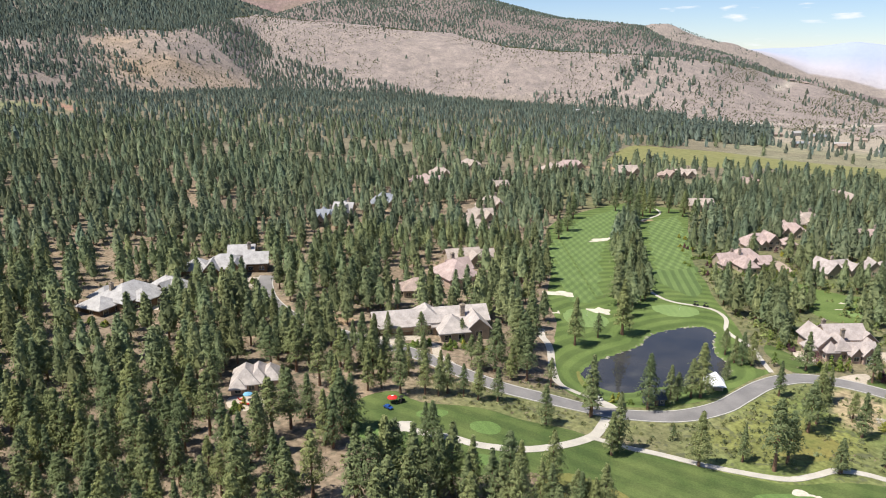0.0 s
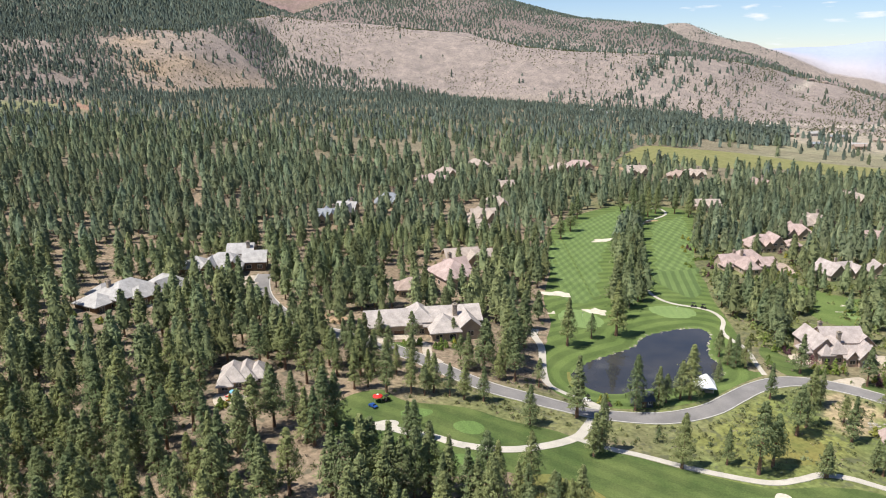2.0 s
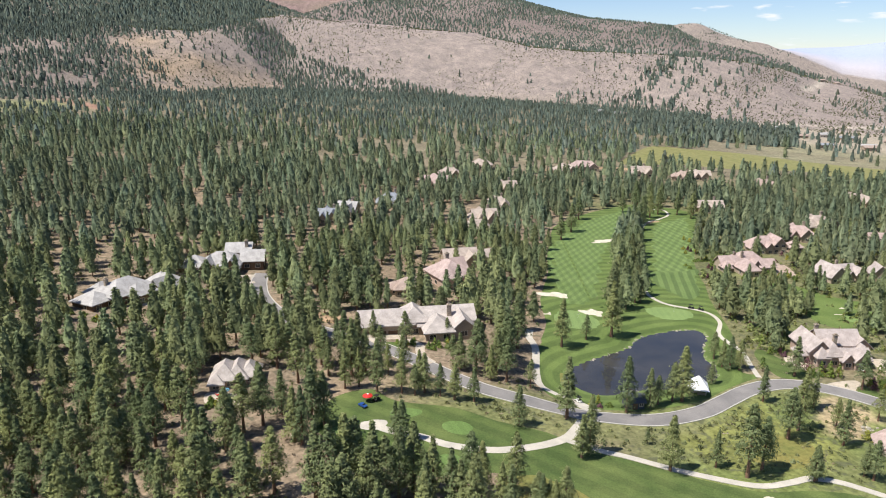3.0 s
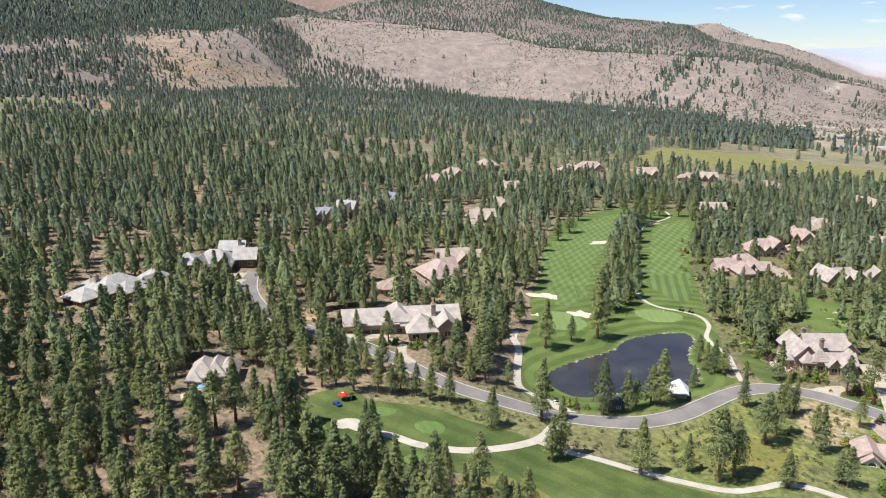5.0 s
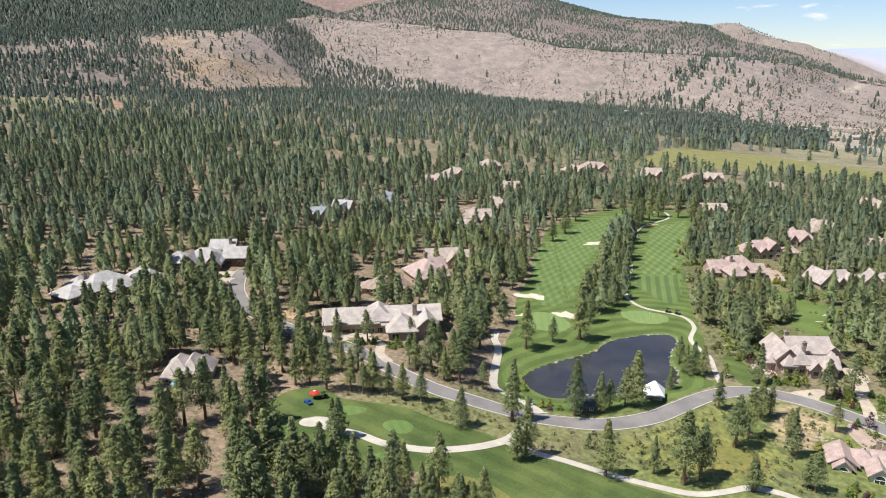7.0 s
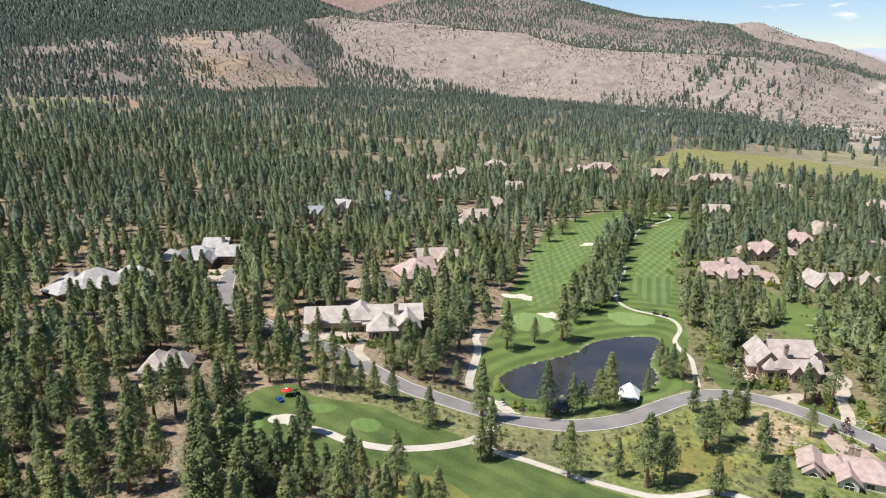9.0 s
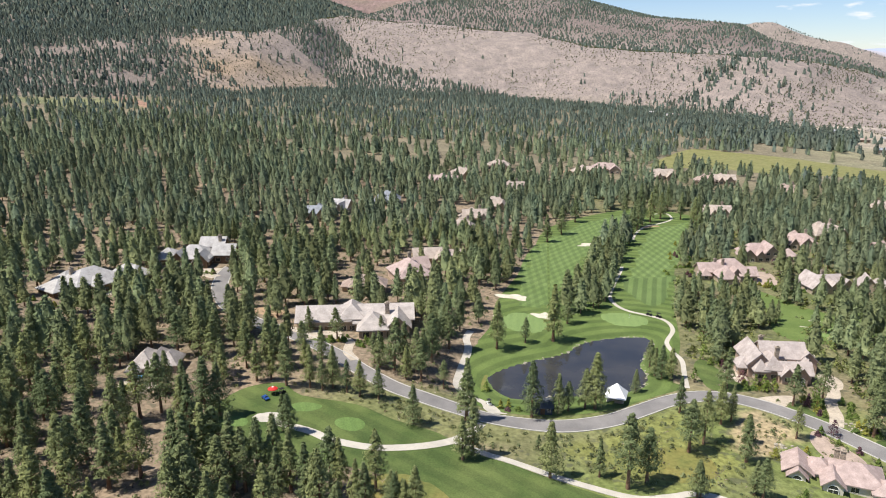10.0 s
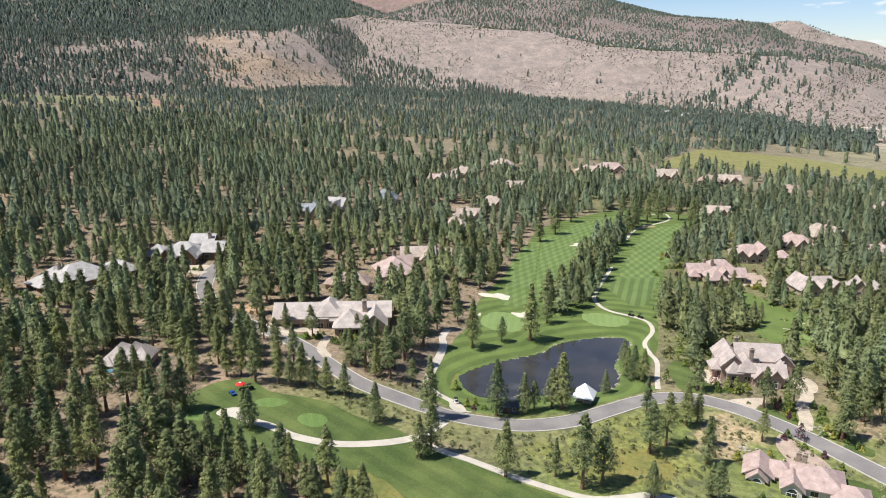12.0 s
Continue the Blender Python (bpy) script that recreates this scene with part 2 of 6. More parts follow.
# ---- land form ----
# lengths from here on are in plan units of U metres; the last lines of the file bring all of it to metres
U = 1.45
def smooth(a, b, v):
    s = np.clip((v - a) / (b - a), 0.0, 1.0)
    return s * s * (3 - 2 * s)
# azimuth (degrees from straight ahead), distance and height of the hill foot, first crest, main ridge, far ridge
FOOT = ([-60, -30, -22, -14, 0, 13, 20, 35, 60], [850, 900, 1040, 1200, 1240, 1260, 1180, 1120, 1100])
CREST = ([-60, -38, -31, -26, -20, -16, -14, -8, 0, 5, 9, 13, 17, 20, 23, 25, 27, 31, 60],
         [1300, 1300, 1350, 1400, 1350, 1500, 1650, 1600, 1560, 1480, 1480, 1500, 1600, 1700, 1900, 2100, 2100, 1900, 1900],
         [110, 106, 110, 126, 117, 143, 156, 138, 120, 91, 82, 78, 71, 62, 41, 17, 4, -36, -60])
RIDGE = ([-60, -37, -30, -23, -17, -14.5, -12.5, -10, -8, -3.6, 0.7, 4, 7, 9, 13, 15, 17, 20, 23, 25, 31, 60],
         [320, 324, 336, 335, 275, 236, 207, 246, 266, 288, 284, 256, 218, 196, 180, 167, 117, 88, 46, -6, -62, -70])
FAR = ([-60, -15, -12, -6, 9, 13.5, 15, 16, 17, 18, 19.5, 21.4, 23.4, 25.3, 26.4, 31, 60],
       [290, 308, 322, 337, 165, 167, 184, 192, 191, 167, 134, 107, 73, 33, 5, -60, -67])
def plain(x, y):
    near = np.interp(x, [-500, -120, -63, -21, 0, 20, 35, 50, 75, 130, 260, 600], [34, 10.5, 7.2, 5.8, 4.6, 3.2, 1.8, 0.9, 0.7, 0.2, -3, -8])
    far = 1.5 - 0.062 * x
    z = near + (far - near) * smooth(300, 800, y)
    z = z - 0.03 * smooth(150, 110, y) * smooth(30, 60, x) * 30
    return z - 2.5 * np.exp(-((x - 118) / 25) ** 2 - ((y - 125) / 25) ** 2)
def relief(x, y):
    a = np.degrees(np.arctan2(x, y)); r = np.hypot(x, y)
    foot = np.interp(a, *FOOT); r2 = np.interp(a, CREST[0], CREST[1]); z2 = np.interp(a, CREST[0], CREST[2])
    z3 = np.interp(a, *RIDGE); z4 = np.interp(a, *FAR)
    p = plain(x, y)
    z = p + (z2 - p) * smooth(foot, r2, r) ** 0.9
    dip = np.minimum(z2, z3) - 0.12 * np.abs(z3 - z2)
    z = np.where(r > r2, z2 + (dip - z2) * smooth(r2, r2 + 260, r), z)
    z = np.where(r > r2 + 260, dip + (z3 - dip) * smooth(r2 + 260, 2720, r), z)
    dip2 = np.minimum(z3, z4) - 35
    z = np.where(r > 2720, z3 + (dip2 - z3) * smooth(2720, 2860, r), z)
    z = np.where(r > 2860, dip2 + (z4 - dip2) * smooth(2860, 3150, r), z)
    z5 = np.interp(a, [-60, 22, 24.5, 27, 29, 31, 34, 60], [150, 86, 100, 112, 124, 108, 118, 118])
    z = np.where(r > 3150, z4 + (z5 - z4) * smooth(3190, 3380, r), z)
    return z


LAKE = [(34.9, 164.5), (37.2, 169.5), (42.2, 174.6), (49.2, 179.6), (54.6, 183.6), (58.5, 190.0), (64.4, 194.3), (72.5, 197.4), (78.2, 197.2),
        (78.0, 191.0), (75.0, 184.5), (73.6, 178.5), (74.0, 173.0), (73.6, 168.0), (70.0, 163.5), (62.0, 160.0), (52.0, 157.8), (44.0, 155.4), (38.6, 156.8)]
LAKE_LEVEL = 0.0


def rounded(pts, steps=5, closed=True):
    """A smooth curve through the given plan points."""
    p = np.array(pts, float)
    n = len(p)
    out = []
    for i in range(n if closed else n - 1):
        q = [p[(i + j) % n] if closed else p[min(max(i + j, 0), n - 1)] for j in (-1, 0, 1, 2)]
        for s in range(steps):
            t = s / steps
            out.append(0.5 * (2 * q[1] + (q[2] - q[0]) * t + (2 * q[0] - 5 * q[1] + 4 * q[2] - q[3]) * t * t + (3 * q[1] - q[0] - 3 * q[2] + q[3]) * t ** 3))
    if not closed:
        out.append(p[-1])
    return np.array(out)


def edge_distance(x, y, poly, closed=True):
    """Distance to a polygon's or line's edge; for polygons negative inside."""
    x, y = np.asarray(x, float), np.asarray(y, float)
    best, inside = np.full(x.shape, 1e9), np.zeros(x.shape, bool)
    n = len(poly)
    for i in range(n if closed else n - 1):
        ax, ay = poly[i]
        bx, by = poly[(i + 1) % n]
        dx, dy = bx - ax, by - ay
        t = np.clip(((x - ax) * dx + (y - ay) * dy) / (dx * dx + dy * dy + 1e-12), 0, 1)
        best = np.minimum(best, np.hypot(x - ax - t * dx, y - ay - t * dy))
        if closed:
            inside ^= ((ay > y) != (by > y)) & (x < (bx - ax) * (y - ay) / (by - ay + 1e-12) + ax)
    return np.where(inside, -best, best)


LAKE_EDGE = rounded(LAKE)


def ground_height(x, y):
    x, y = np.asarray(x, float), np.asarray(y, float)
    z = relief(x, y)
    near = (x > 0) & (x < 120) & (y > 120) & (y < 240)
    d = np.full(x.shape, 99.0)
    if near.any():
        d[near] = edge_distance(x[near], y[near], LAKE_EDGE)
    bank = -0.06 + np.clip(d, 0, None) * 0.07
    z = np.where(d < 16, np.minimum(z, bank) + (z - np.minimum(z, bank)) * smooth(4, 16, d), z)
    z = np.where(d < 0, LAKE_LEVEL - 0.06 - 1.4 * smooth(0, 4, -d), z)
    return z


def gz(x, y):
    return float(ground_height(np.array([x]), np.array([y]))[0])


def mesh_object(name, verts, faces, mat, smooth_faces=False):
    me = bpy.data.meshes.new(name)
    me.from_pydata([tuple(v) for v in verts], [], faces)
    me.materials.append(mat)
    if smooth_faces:
        me.polygons.foreach_set("use_smooth", [True] * len(me.polygons))
    me.update()
    return new(name, me)


def part(name, bm, mat, parent, label=""):
    me = bpy.data.meshes.new(name)
    bm.to_mesh(me)
    bm.free()
    me.materials.append(mat)
    ob = new(name, me)
    ob.parent = parent
    if label:
        ob["label"] = label
    return ob


def lump(x, y, f, seed=0.0):
    """Soft value noise on arrays, from crossed waves."""
    a = np.sin(x * f + 1.7 + seed) * np.cos(y * f * 1.13 - 0.6 + seed * 2.1)
    b = np.sin(x * f * 2.17 - y * f * 1.31 + 3.1 * seed) * 0.6
    c = np.sin(x * f * 0.71 + y * f * 3.07 + 0.4 + seed) * 0.45
    return (a + b + c) / 2.05


LAWN_FAR = [(48.9, 320.1), (63.1, 344.9), (81.3, 364.9), (99.3, 378.1), (112.6, 371.2), (123.0, 357.2), (116.6, 331.0), (101.1, 284.3), (94.1, 252.3), (92.4, 238.8),
            (89.2, 223.6), (87.3, 205.1), (85.6, 191.3), (82.3, 179.0), (79.9, 168.3), (83.5, 166.0), (74.8, 160.5), (63.8, 151.6), (53.2, 147.3), (46.9, 146.4), (41.8, 146.4),
            (35.5, 147.6), (29.5, 152.0), (27.4, 160.8), (29.5, 178.7), (33.4, 196.8), (33.5, 217.2), (39.5, 249.4), (44.0, 281.5)]
LAWN_NEAR = [(-20.9, 128.9), (-19.7, 137.4), (-16.6, 142.9), (-10.6, 145.8), (-4.8, 141.1), (8.1, 140.1), (17.4, 135.6), (27.1, 133.0), (34.6, 127.9), (42.3, 125.6), (51.3, 122.3),
             (64.5, 117.6), (74.0, 118.4), (83.7, 117.4), (92.8, 109.3), (90.8, 90.3), (60.1, 88.3), (36.0, 103.0), (24.4, 113.6), (12.2, 116.5), (4, 113.0), (-6.9, 116.6), (-15.7, 123.0)]
ROAD = [(-58.0, 226), (-57.1, 217.9), (-52.4, 203.8), (-44.1, 190.7), (-33.9, 181.4), (-23.2, 175.6), (-13.6, 170.9), (-4.0, 164.4), (5.6, 156.4), (14.3, 150.3), (22.9, 146.7), (31.2, 144.0), (37.8, 142.3),
        (46.5, 141.8), (54.9, 142.9), (63.3, 146.6), (70.2, 152.2), (77.5, 158.0), (85.5, 161.4), (91.8, 161.5), (97.4, 159.5), (102.8, 156.2), (108.7, 151.6), (114.0, 146.9), (122.5, 138.4), (140, 120)]
FW1 = [(39.5, 251.6), (43.1, 284.1), (52.8, 313.9), (71.3, 344.5), (95.5, 369.1), (88.1, 338.9), (76.2, 308.4), (66.0, 275.6), (59.7, 249.0), (55.0, 226.9), (50.5, 216.6), (40.7, 213.0), (38.0, 222.9)]
FW2 = [(79.6, 265.5), (88.7, 306.0), (96.6, 330.5), (107.5, 341.8), (119.2, 351.5), (107.9, 302.6), (97.2, 267.6), (92.1, 246.3), (88.7, 229.9), (82.8, 221.8), (76.5, 231.9), (74.6, 244.0)]
MEADOW_EDGE = [(143.8, 603.6), (186.4, 703.3), (218.9, 700.4), (269.3, 686.6), (309.6, 633.7), (369.1, 591.8), (460, 560), (420, 470), (313.6, 495.7), (282.5, 508.5), (262.3, 553.2), (214.5, 543.7), (175.6, 558.4), (127.4, 542.0)]
GLADE = [(-720, 880), (-640, 880), (-520, 830), (-430, 780), (-350, 712), (-380, 690), (-420, 650), (-520, 690), (-640, 760)]
ROAD_LINE = rounded(ROAD, 6, False)
LAWNS = [rounded(LAWN_FAR, 3), rounded(LAWN_NEAR, 3)]


def build_ground():
    az = np.concatenate([np.arange(-180, -48, 6), np.arange(-48, 44, 0.4), np.arange(44, 180.1, 6)])
    rad = np.concatenate([[0.5, 20, 40, 60], np.arange(70, 430, 2.5), 430 * np.exp(np.arange(1, 156) * 0.0135)])
    rad = np.append(rad[rad < 3385], 3400)
    A, R = np.meshgrid(np.radians(az), rad)
    X, Y = R * np.sin(A), R * np.cos(A)
    Z = ground_height(X, Y)
    far = smooth(900, 1500, R)
    Z = Z + far * (lump(X, Y, 0.012) * 5 + lump(X, Y, 0.031, 2.0) * 2.5) * smooth(3350, 3150, R) + smooth(1900, 2600, R) * lump(X, Y, 0.006, 5) * 9 + smooth(2860, 2980, R) * smooth(3230, 3120, R) * (lump(X, Y, 0.045, 3) * 5 + lump(X, Y, 0.11, 1) * 3)
    n, m = len(az), len(rad)
    idx = np.arange(n * m).reshape(m, n)
    quads = np.stack([idx[:-1, :-1], idx[:-1, 1:], idx[1:, 1:], idx[1:, :-1]], -1).reshape(-1, 4)
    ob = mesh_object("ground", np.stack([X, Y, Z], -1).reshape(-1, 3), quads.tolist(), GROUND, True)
    # soil colours by kind of land, with haze painted into the distant parts
    a, x, y, r = np.degrees(A).ravel(), X.ravel(), Y.ravel(), R.ravel()
    c = np.tile(np.array([0.23, 0.18, 0.13]), (len(r), 1))

    def lay(mask, rgb):
        nonlocal c
        mask = np.clip(mask, 0, 1)[:, None]
        c = c * (1 - mask) + np.array(rgb) * mask
    lay(smooth(-0.1, 0.6, lump(x, y, 0.05)) * 0.6, (0.26, 0.195, 0.135))
    right = np.maximum(smooth(30, 55, x) * smooth(175, 150, y), 0.7 * smooth(-14, 5, x) * smooth(128, 134, y) * smooth(156, 148, y))
    lay(right * (0.92 + 0.3 * lump(x, y, 0.09, 1)), (0.15, 0.18, 0.062))
    lay(smooth(45, 80, x) * smooth(160, 185, y) * smooth(520, 420, y) * (0.65 + 0.4 * lump(x, y, 0.07, 5)), (0.12, 0.145, 0.055))
    for edge, soft, rgb in (([(74.4, 151.5), (78.1, 152.2), (80, 142), (86.7, 139.1), (87.2, 130.2), (79.5, 123.3), (71.5, 121.7), (60, 126), (52, 134), (66, 142)], 3, (0.198, 0.208, 0.07)),
                            ([(92.1, 155.3), (96.7, 156), (100.9, 152), (103, 146), (98.3, 143.3), (94.1, 138.7), (89.1, 136.3), (86.2, 139.1), (88.4, 147.3)], 2, (0.33, 0.265, 0.165)),
                            ([(119, 152), (128, 150), (136, 158), (134, 168), (124, 166)], 3, (0.3, 0.235, 0.155))):
        d = np.full(r.shape, 99.0)
        d[(r > 90) & (r < 260)] = edge_distance(x[(r > 90) & (r < 260)], y[(r > 90) & (r < 260)], edge)
        lay(smooth(soft * 0.5, -soft, d + 2.5 * lump(x, y, 0.4, 3)), rgb)
    lay(smooth(380, 560, r) * 0.75, (0.2, 0.18, 0.125))
    d = np.full(r.shape, 99.0)
    d[r > 400] = edge_distance(x[r > 400], y[r > 400], GLADE)
    lay(smooth(15, -25, d + 30 * lump(x, y, 0.03, 2)), (0.2, 0.205, 0.11))
    d[r > 400] = edge_distance(x[r > 400], y[r > 400], [(-520, 822), (-430, 782), (-350, 712)], False)
    lay(smooth(16, 6, d), (0.33, 0.2, 0.15))
    foot = np.interp(a, *FOOT)
    tan = smooth(foot - 30, foot + 60, r) * smooth(2300, 2000, r)
    # bare tan soil, its blue raised to put some haze into the colour
    lay(tan, (0.295, 0.247, 0.226))
    lay(tan * smooth(-10, -16, a) * smooth(1330, 1180, r + 60 * lump(x, y, 0.02, 4)) * (0.65 + 0.5 * lump(x, y, 0.03, 1)), (0.33, 0.25, 0.18))
    lay(smooth(1900, 2200, r) * smooth(2900, 2820, r), (0.205, 0.165, 0.155))
    lay(smooth(1900, 2200, r) * smooth(2900, 2820, r) * smooth(-12, -15, a), (0.12, 0.12, 0.085))
    lay(tan * smooth(-24, -27, a + 2 * lump(x, y, 0.02, 9)), (0.235, 0.195, 0.175))
    lay(smooth(2830, 2900, r) * (0.8 + 0.4 * lump(x, y, 0.02, 2)), (0.26, 0.185, 0.175))
    lay(smooth(2830, 2900, r) * smooth(8, 12, a), (0.29, 0.245, 0.22))
    valley = smooth(15, 19, a) * smooth(820, 950, r) * smooth(1250, 1150, r)
    lay(valley, (0.36, 0.31, 0.25))
    lay(smooth(19, 23, a) * smooth(600, 760, r) * smooth(980, 900, r) * (0.5 + 0.5 * lump(x, y, 0.02)), (0.28, 0.27, 0.17))
    # farthest plain and range: distance haze painted as pale lavender, then blue
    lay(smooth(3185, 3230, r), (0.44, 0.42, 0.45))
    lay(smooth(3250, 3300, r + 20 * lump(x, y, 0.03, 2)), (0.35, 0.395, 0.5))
    for line, half in (([(300, 1040), (343, 1053), (481, 1127), (567, 1140), (749, 1220)], 9), ([(700, 1540), (743, 1614), (800, 1690), (850, 1790)], 5)):
        near = (r > 950) & (r < 2100) & (a > 10)
        d = np.full(r.shape, 99.0)
        d[near] = edge_distance(x[near], y[near], line, False)
        lay(smooth(half + 6, half - 2, d), (0.47, 0.41, 0.35))
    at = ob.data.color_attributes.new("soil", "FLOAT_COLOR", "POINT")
    # alpha fades the grain out under the painted haze
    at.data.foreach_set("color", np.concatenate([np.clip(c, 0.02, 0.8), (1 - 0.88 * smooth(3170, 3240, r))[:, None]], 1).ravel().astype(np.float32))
    return tagged(ob, "dry tan and brown ground rising to bare hills", "ground", kind="structure")


build_ground()


def sheet(name, edge, lift, mat, label, category, step=3.0, kind="structure", dome=0.0, mow=None):
    """A thin cover laid over the ground inside a closed plan line."""
    from mathutils.geometry import delaunay_2d_cdt
    e = np.array(edge)
    n = len(e)
    lo, hi = e.min(0), e.max(0)
    gx, gy = np.meshgrid(np.arange(lo[0], hi[0], step), np.arange(lo[1], hi[1], step))
    gx, gy = gx.ravel(), gy.ravel()
    ok = edge_distance(gx, gy, e) < -step * 0.4
    pts = [Vector(p) for p in e] + [Vector(p) for p in np.stack([gx[ok], gy[ok]], -1)]
    v, _, f, *_ = delaunay_2d_cdt(pts, [], [list(range(n))], 1, 1e-4)
    xy = np.array([tuple(q) for q in v])
    d = np.clip(-edge_distance(xy[:, 0], xy[:, 1], e), 0, None)
    z = ground_height(xy[:, 0], xy[:, 1]) + lift * np.clip(d / 0.5 + 0.2, 0, 1) + dome * smooth(0, 6, d)
    ob = mesh_object(name, np.c_[xy, z], [list(q) for q in f], mat, True)
    if mow is not None:
        at = ob.data.attributes.new("mow", "FLOAT", "POINT")
        at.data.foreach_set("value", np.abs(edge_distance(xy[:, 0], xy[:, 1], mow)).astype(np.float32))
    return tagged(ob, label, category, kind=kind)


def ribbon(name, line, width, lift, mat, label, category, closed=False, kind="structure", depth=0.35):
    """A band of even width laid over the ground along a line, with side faces."""
    p = np.array(line)
    t = np.gradient(p, axis=0)
    t /= np.linalg.norm(t, axis=1)[:, None]
    nrm = np.stack([-t[:, 1], t[:, 0]], -1)
    rows = []
    cross = (-0.5, -0.25, 0, 0.25, 0.5)
    for s in cross:
        q = p + nrm * (s * width)
        rows.append(np.c_[q, ground_height(q[:, 0], q[:, 1]) + lift])
    first, last = rows[0].copy(), rows[-1].copy()
    first[:, 2] -= depth
    last[:, 2] -= depth
    rows = [first] + rows + [last]
    k, m = len(rows), len(p)
    idx = np.arange(k * m).reshape(k, m)
    quads = np.stack([idx[:-1, :-1], idx[:-1, 1:], idx[1:, 1:], idx[1:, :-1]], -1).reshape(-1, 4)
    return tagged(mesh_object(name, np.concatenate(rows), quads.tolist(), mat), label, category, kind=kind)


sheet("rough_lawn", LAWNS[0], 0.09, ROUGH_GRASS, "mown green golf rough round the pond", "lawn", 1.7, mow=LAKE_EDGE)
sheet("near_lawn", LAWNS[1], 0.06, NEAR_GRASS, "mown green golf lawn with tees beside the cart path", "lawn")
sheet("fairway", rounded(FW1, 4), 0.10, FAIRWAY, "green fairway mown in diagonal light and dark stripes", "fairway")
sheet("fairway", rounded(FW2, 4), 0.10, FAIRWAY_CHECK, "green fairway mown in a checked pattern", "fairway")
sheet("fairway", rounded([(76.6, 253.0), (88.0, 255.0), (95.8, 258.0), (92.1, 246.3), (88.7, 229.9), (82.8, 221.8), (76.5, 231.9), (74.6, 244.0)], 4), 0.14, FAIRWAY_FRONT, "green fairway apron mown in broad straight stripes", "fairway", 2.0)
sheet("meadow", rounded(MEADOW_EDGE, 4), 0.15, MEADOW, "yellow-green dry meadow behind the houses", "meadow", 12.0)


def oval(cx, cy, a, b, rot=0.0, n=28, wob=0.06, seed=0):
    t = np.arange(n) / n * 2 * math.pi
    r = 1 + wob * np.sin(2 * t + seed) + wob * 0.6 * np.sin(3 * t + 2 * seed)
    x, y = a * r * np.cos(t), b * r * np.sin(t)
    c, s = math.cos(radians(rot)), math.sin(radians(rot))
    return np.stack([cx + x * c - y * s, cy + x * s + y * c], -1)


for cx, cy, a, b, rot, lab in ((42.6, 201.4, 7.6, 8.0, 10, "pale green putting green beside a bunker"), (72.6, 209.8, 7.8, 5.6, 0, "oval putting green above the pond")):
    sheet("putting_green", oval(cx, cy, a, b, rot, seed=cx), 0.16, GREEN, lab, "putting green", 1.5, "")
for cx, cy, a, b, rot in ((8.8, 131.7, 3.4, 3.1, 0), (7.6, 119.4, 3.0, 2.3, 0), (-2.3, 136.2, 4.0, 2.2, 20), (-14.0, 127.0, 3.2, 2.2, 0), (65, 111, 9, 4, -10)):
    sheet("tee", oval(cx, cy, a, b, rot, seed=cx), 0.14, TEE, "short-mown oval tee on the golf lawn", "tee", 1.2, "")


def lobed(cx, cy, a, b, rot, seed):
    """An uneven outline with fingers."""
    t = np.arange(48) / 48 * 2 * math.pi
    r = 1 + 0.16 * np.sin(2 * t + seed) + 0.16 * np.sin(3 * t + 2 * seed) + 0.13 * np.sin(5 * t + 3 * seed)
    x, y = a * r * np.cos(t), b * r * np.sin(t)
    c, s = math.cos(radians(rot)), math.sin(radians(rot))
    return np.stack([cx + x * c - y * s, cy + x * s + y * c], -1)


def bunker(cx, cy, a, b, rot, seed):
    sheet("sand_bunker", lobed(cx, cy, a, b, rot, seed), 0.13, SAND, "pale sand bunker with an uneven edge", "bunker", 1.0, "")


for row in ((68.7, 297.4, 7.0, 3.2, 20, 1), (38.8, 223.4, 4.8, 3.4, 10, 2.4), (48.6, 208.6, 3.6, 3.6, 30, 3), (66.5, 113.6, 3.2, 2.0, 0, 4), (35.2, 205.0, 1.8, 1.5, 0, 5)):
    bunker(*row)

ribbon("road", ROAD_LINE, 4.6, 0.05, ASPHALT, "grey asphalt road winding past the pond", "road")
for side in (-1, 1):
    t = np.gradient(ROAD_LINE, axis=0)
    t /= np.linalg.norm(t, axis=1)[:, None]
    ribbon("kerb", ROAD_LINE + np.stack([-t[:, 1], t[:, 0]], -1) * side * 2.44, 0.3, 0.13, KERB, "pale concrete kerb along the road", "kerb")
PATHS = {
    "tee": [(-7.9, 129.8), (-4.4, 128.2), (1.8, 126.8), (7.3, 124.6), (16.1, 124.1), (24.3, 126.9), (30.7, 131.2), (33.7, 136.0), (35.4, 139.4)],
    "east": [(30.0, 131.0), (37.0, 127.9), (42.3, 126.5), (49.4, 124.1), (56.3, 121.7), (65.1, 119.3), (71.3, 120.6), (76.2, 122.4), (80.4, 121.8), (84.6, 119.9), (98, 112)],
    "far": [(86.5, 309.0), (89.6, 322.0), (95.5, 335.0), (101.7, 341.2), (108.5, 350.0), (110.5, 358.2), (109.0, 366.0), (102.3, 363.0)],
    "pond_west": [(28.1, 190.0), (27.4, 184.3), (28.6, 177.7), (27.8, 166.6), (28.0, 157.9), (31.0, 154.0), (35.2, 151.0), (37.6, 147.8), (38.3, 145.2)],
    "pond_east": [(77.5, 266.0), (76.0, 258.1), (70.3, 232.7), (71.0, 223.1), (74.4, 217.4), (80.7, 213.9), (84.8, 210.0), (85.5, 202.7), (82.5, 194.4), (83.0, 187.1), (84.2, 181.1), (83.2, 171.8), (82.6, 165.0)],
}
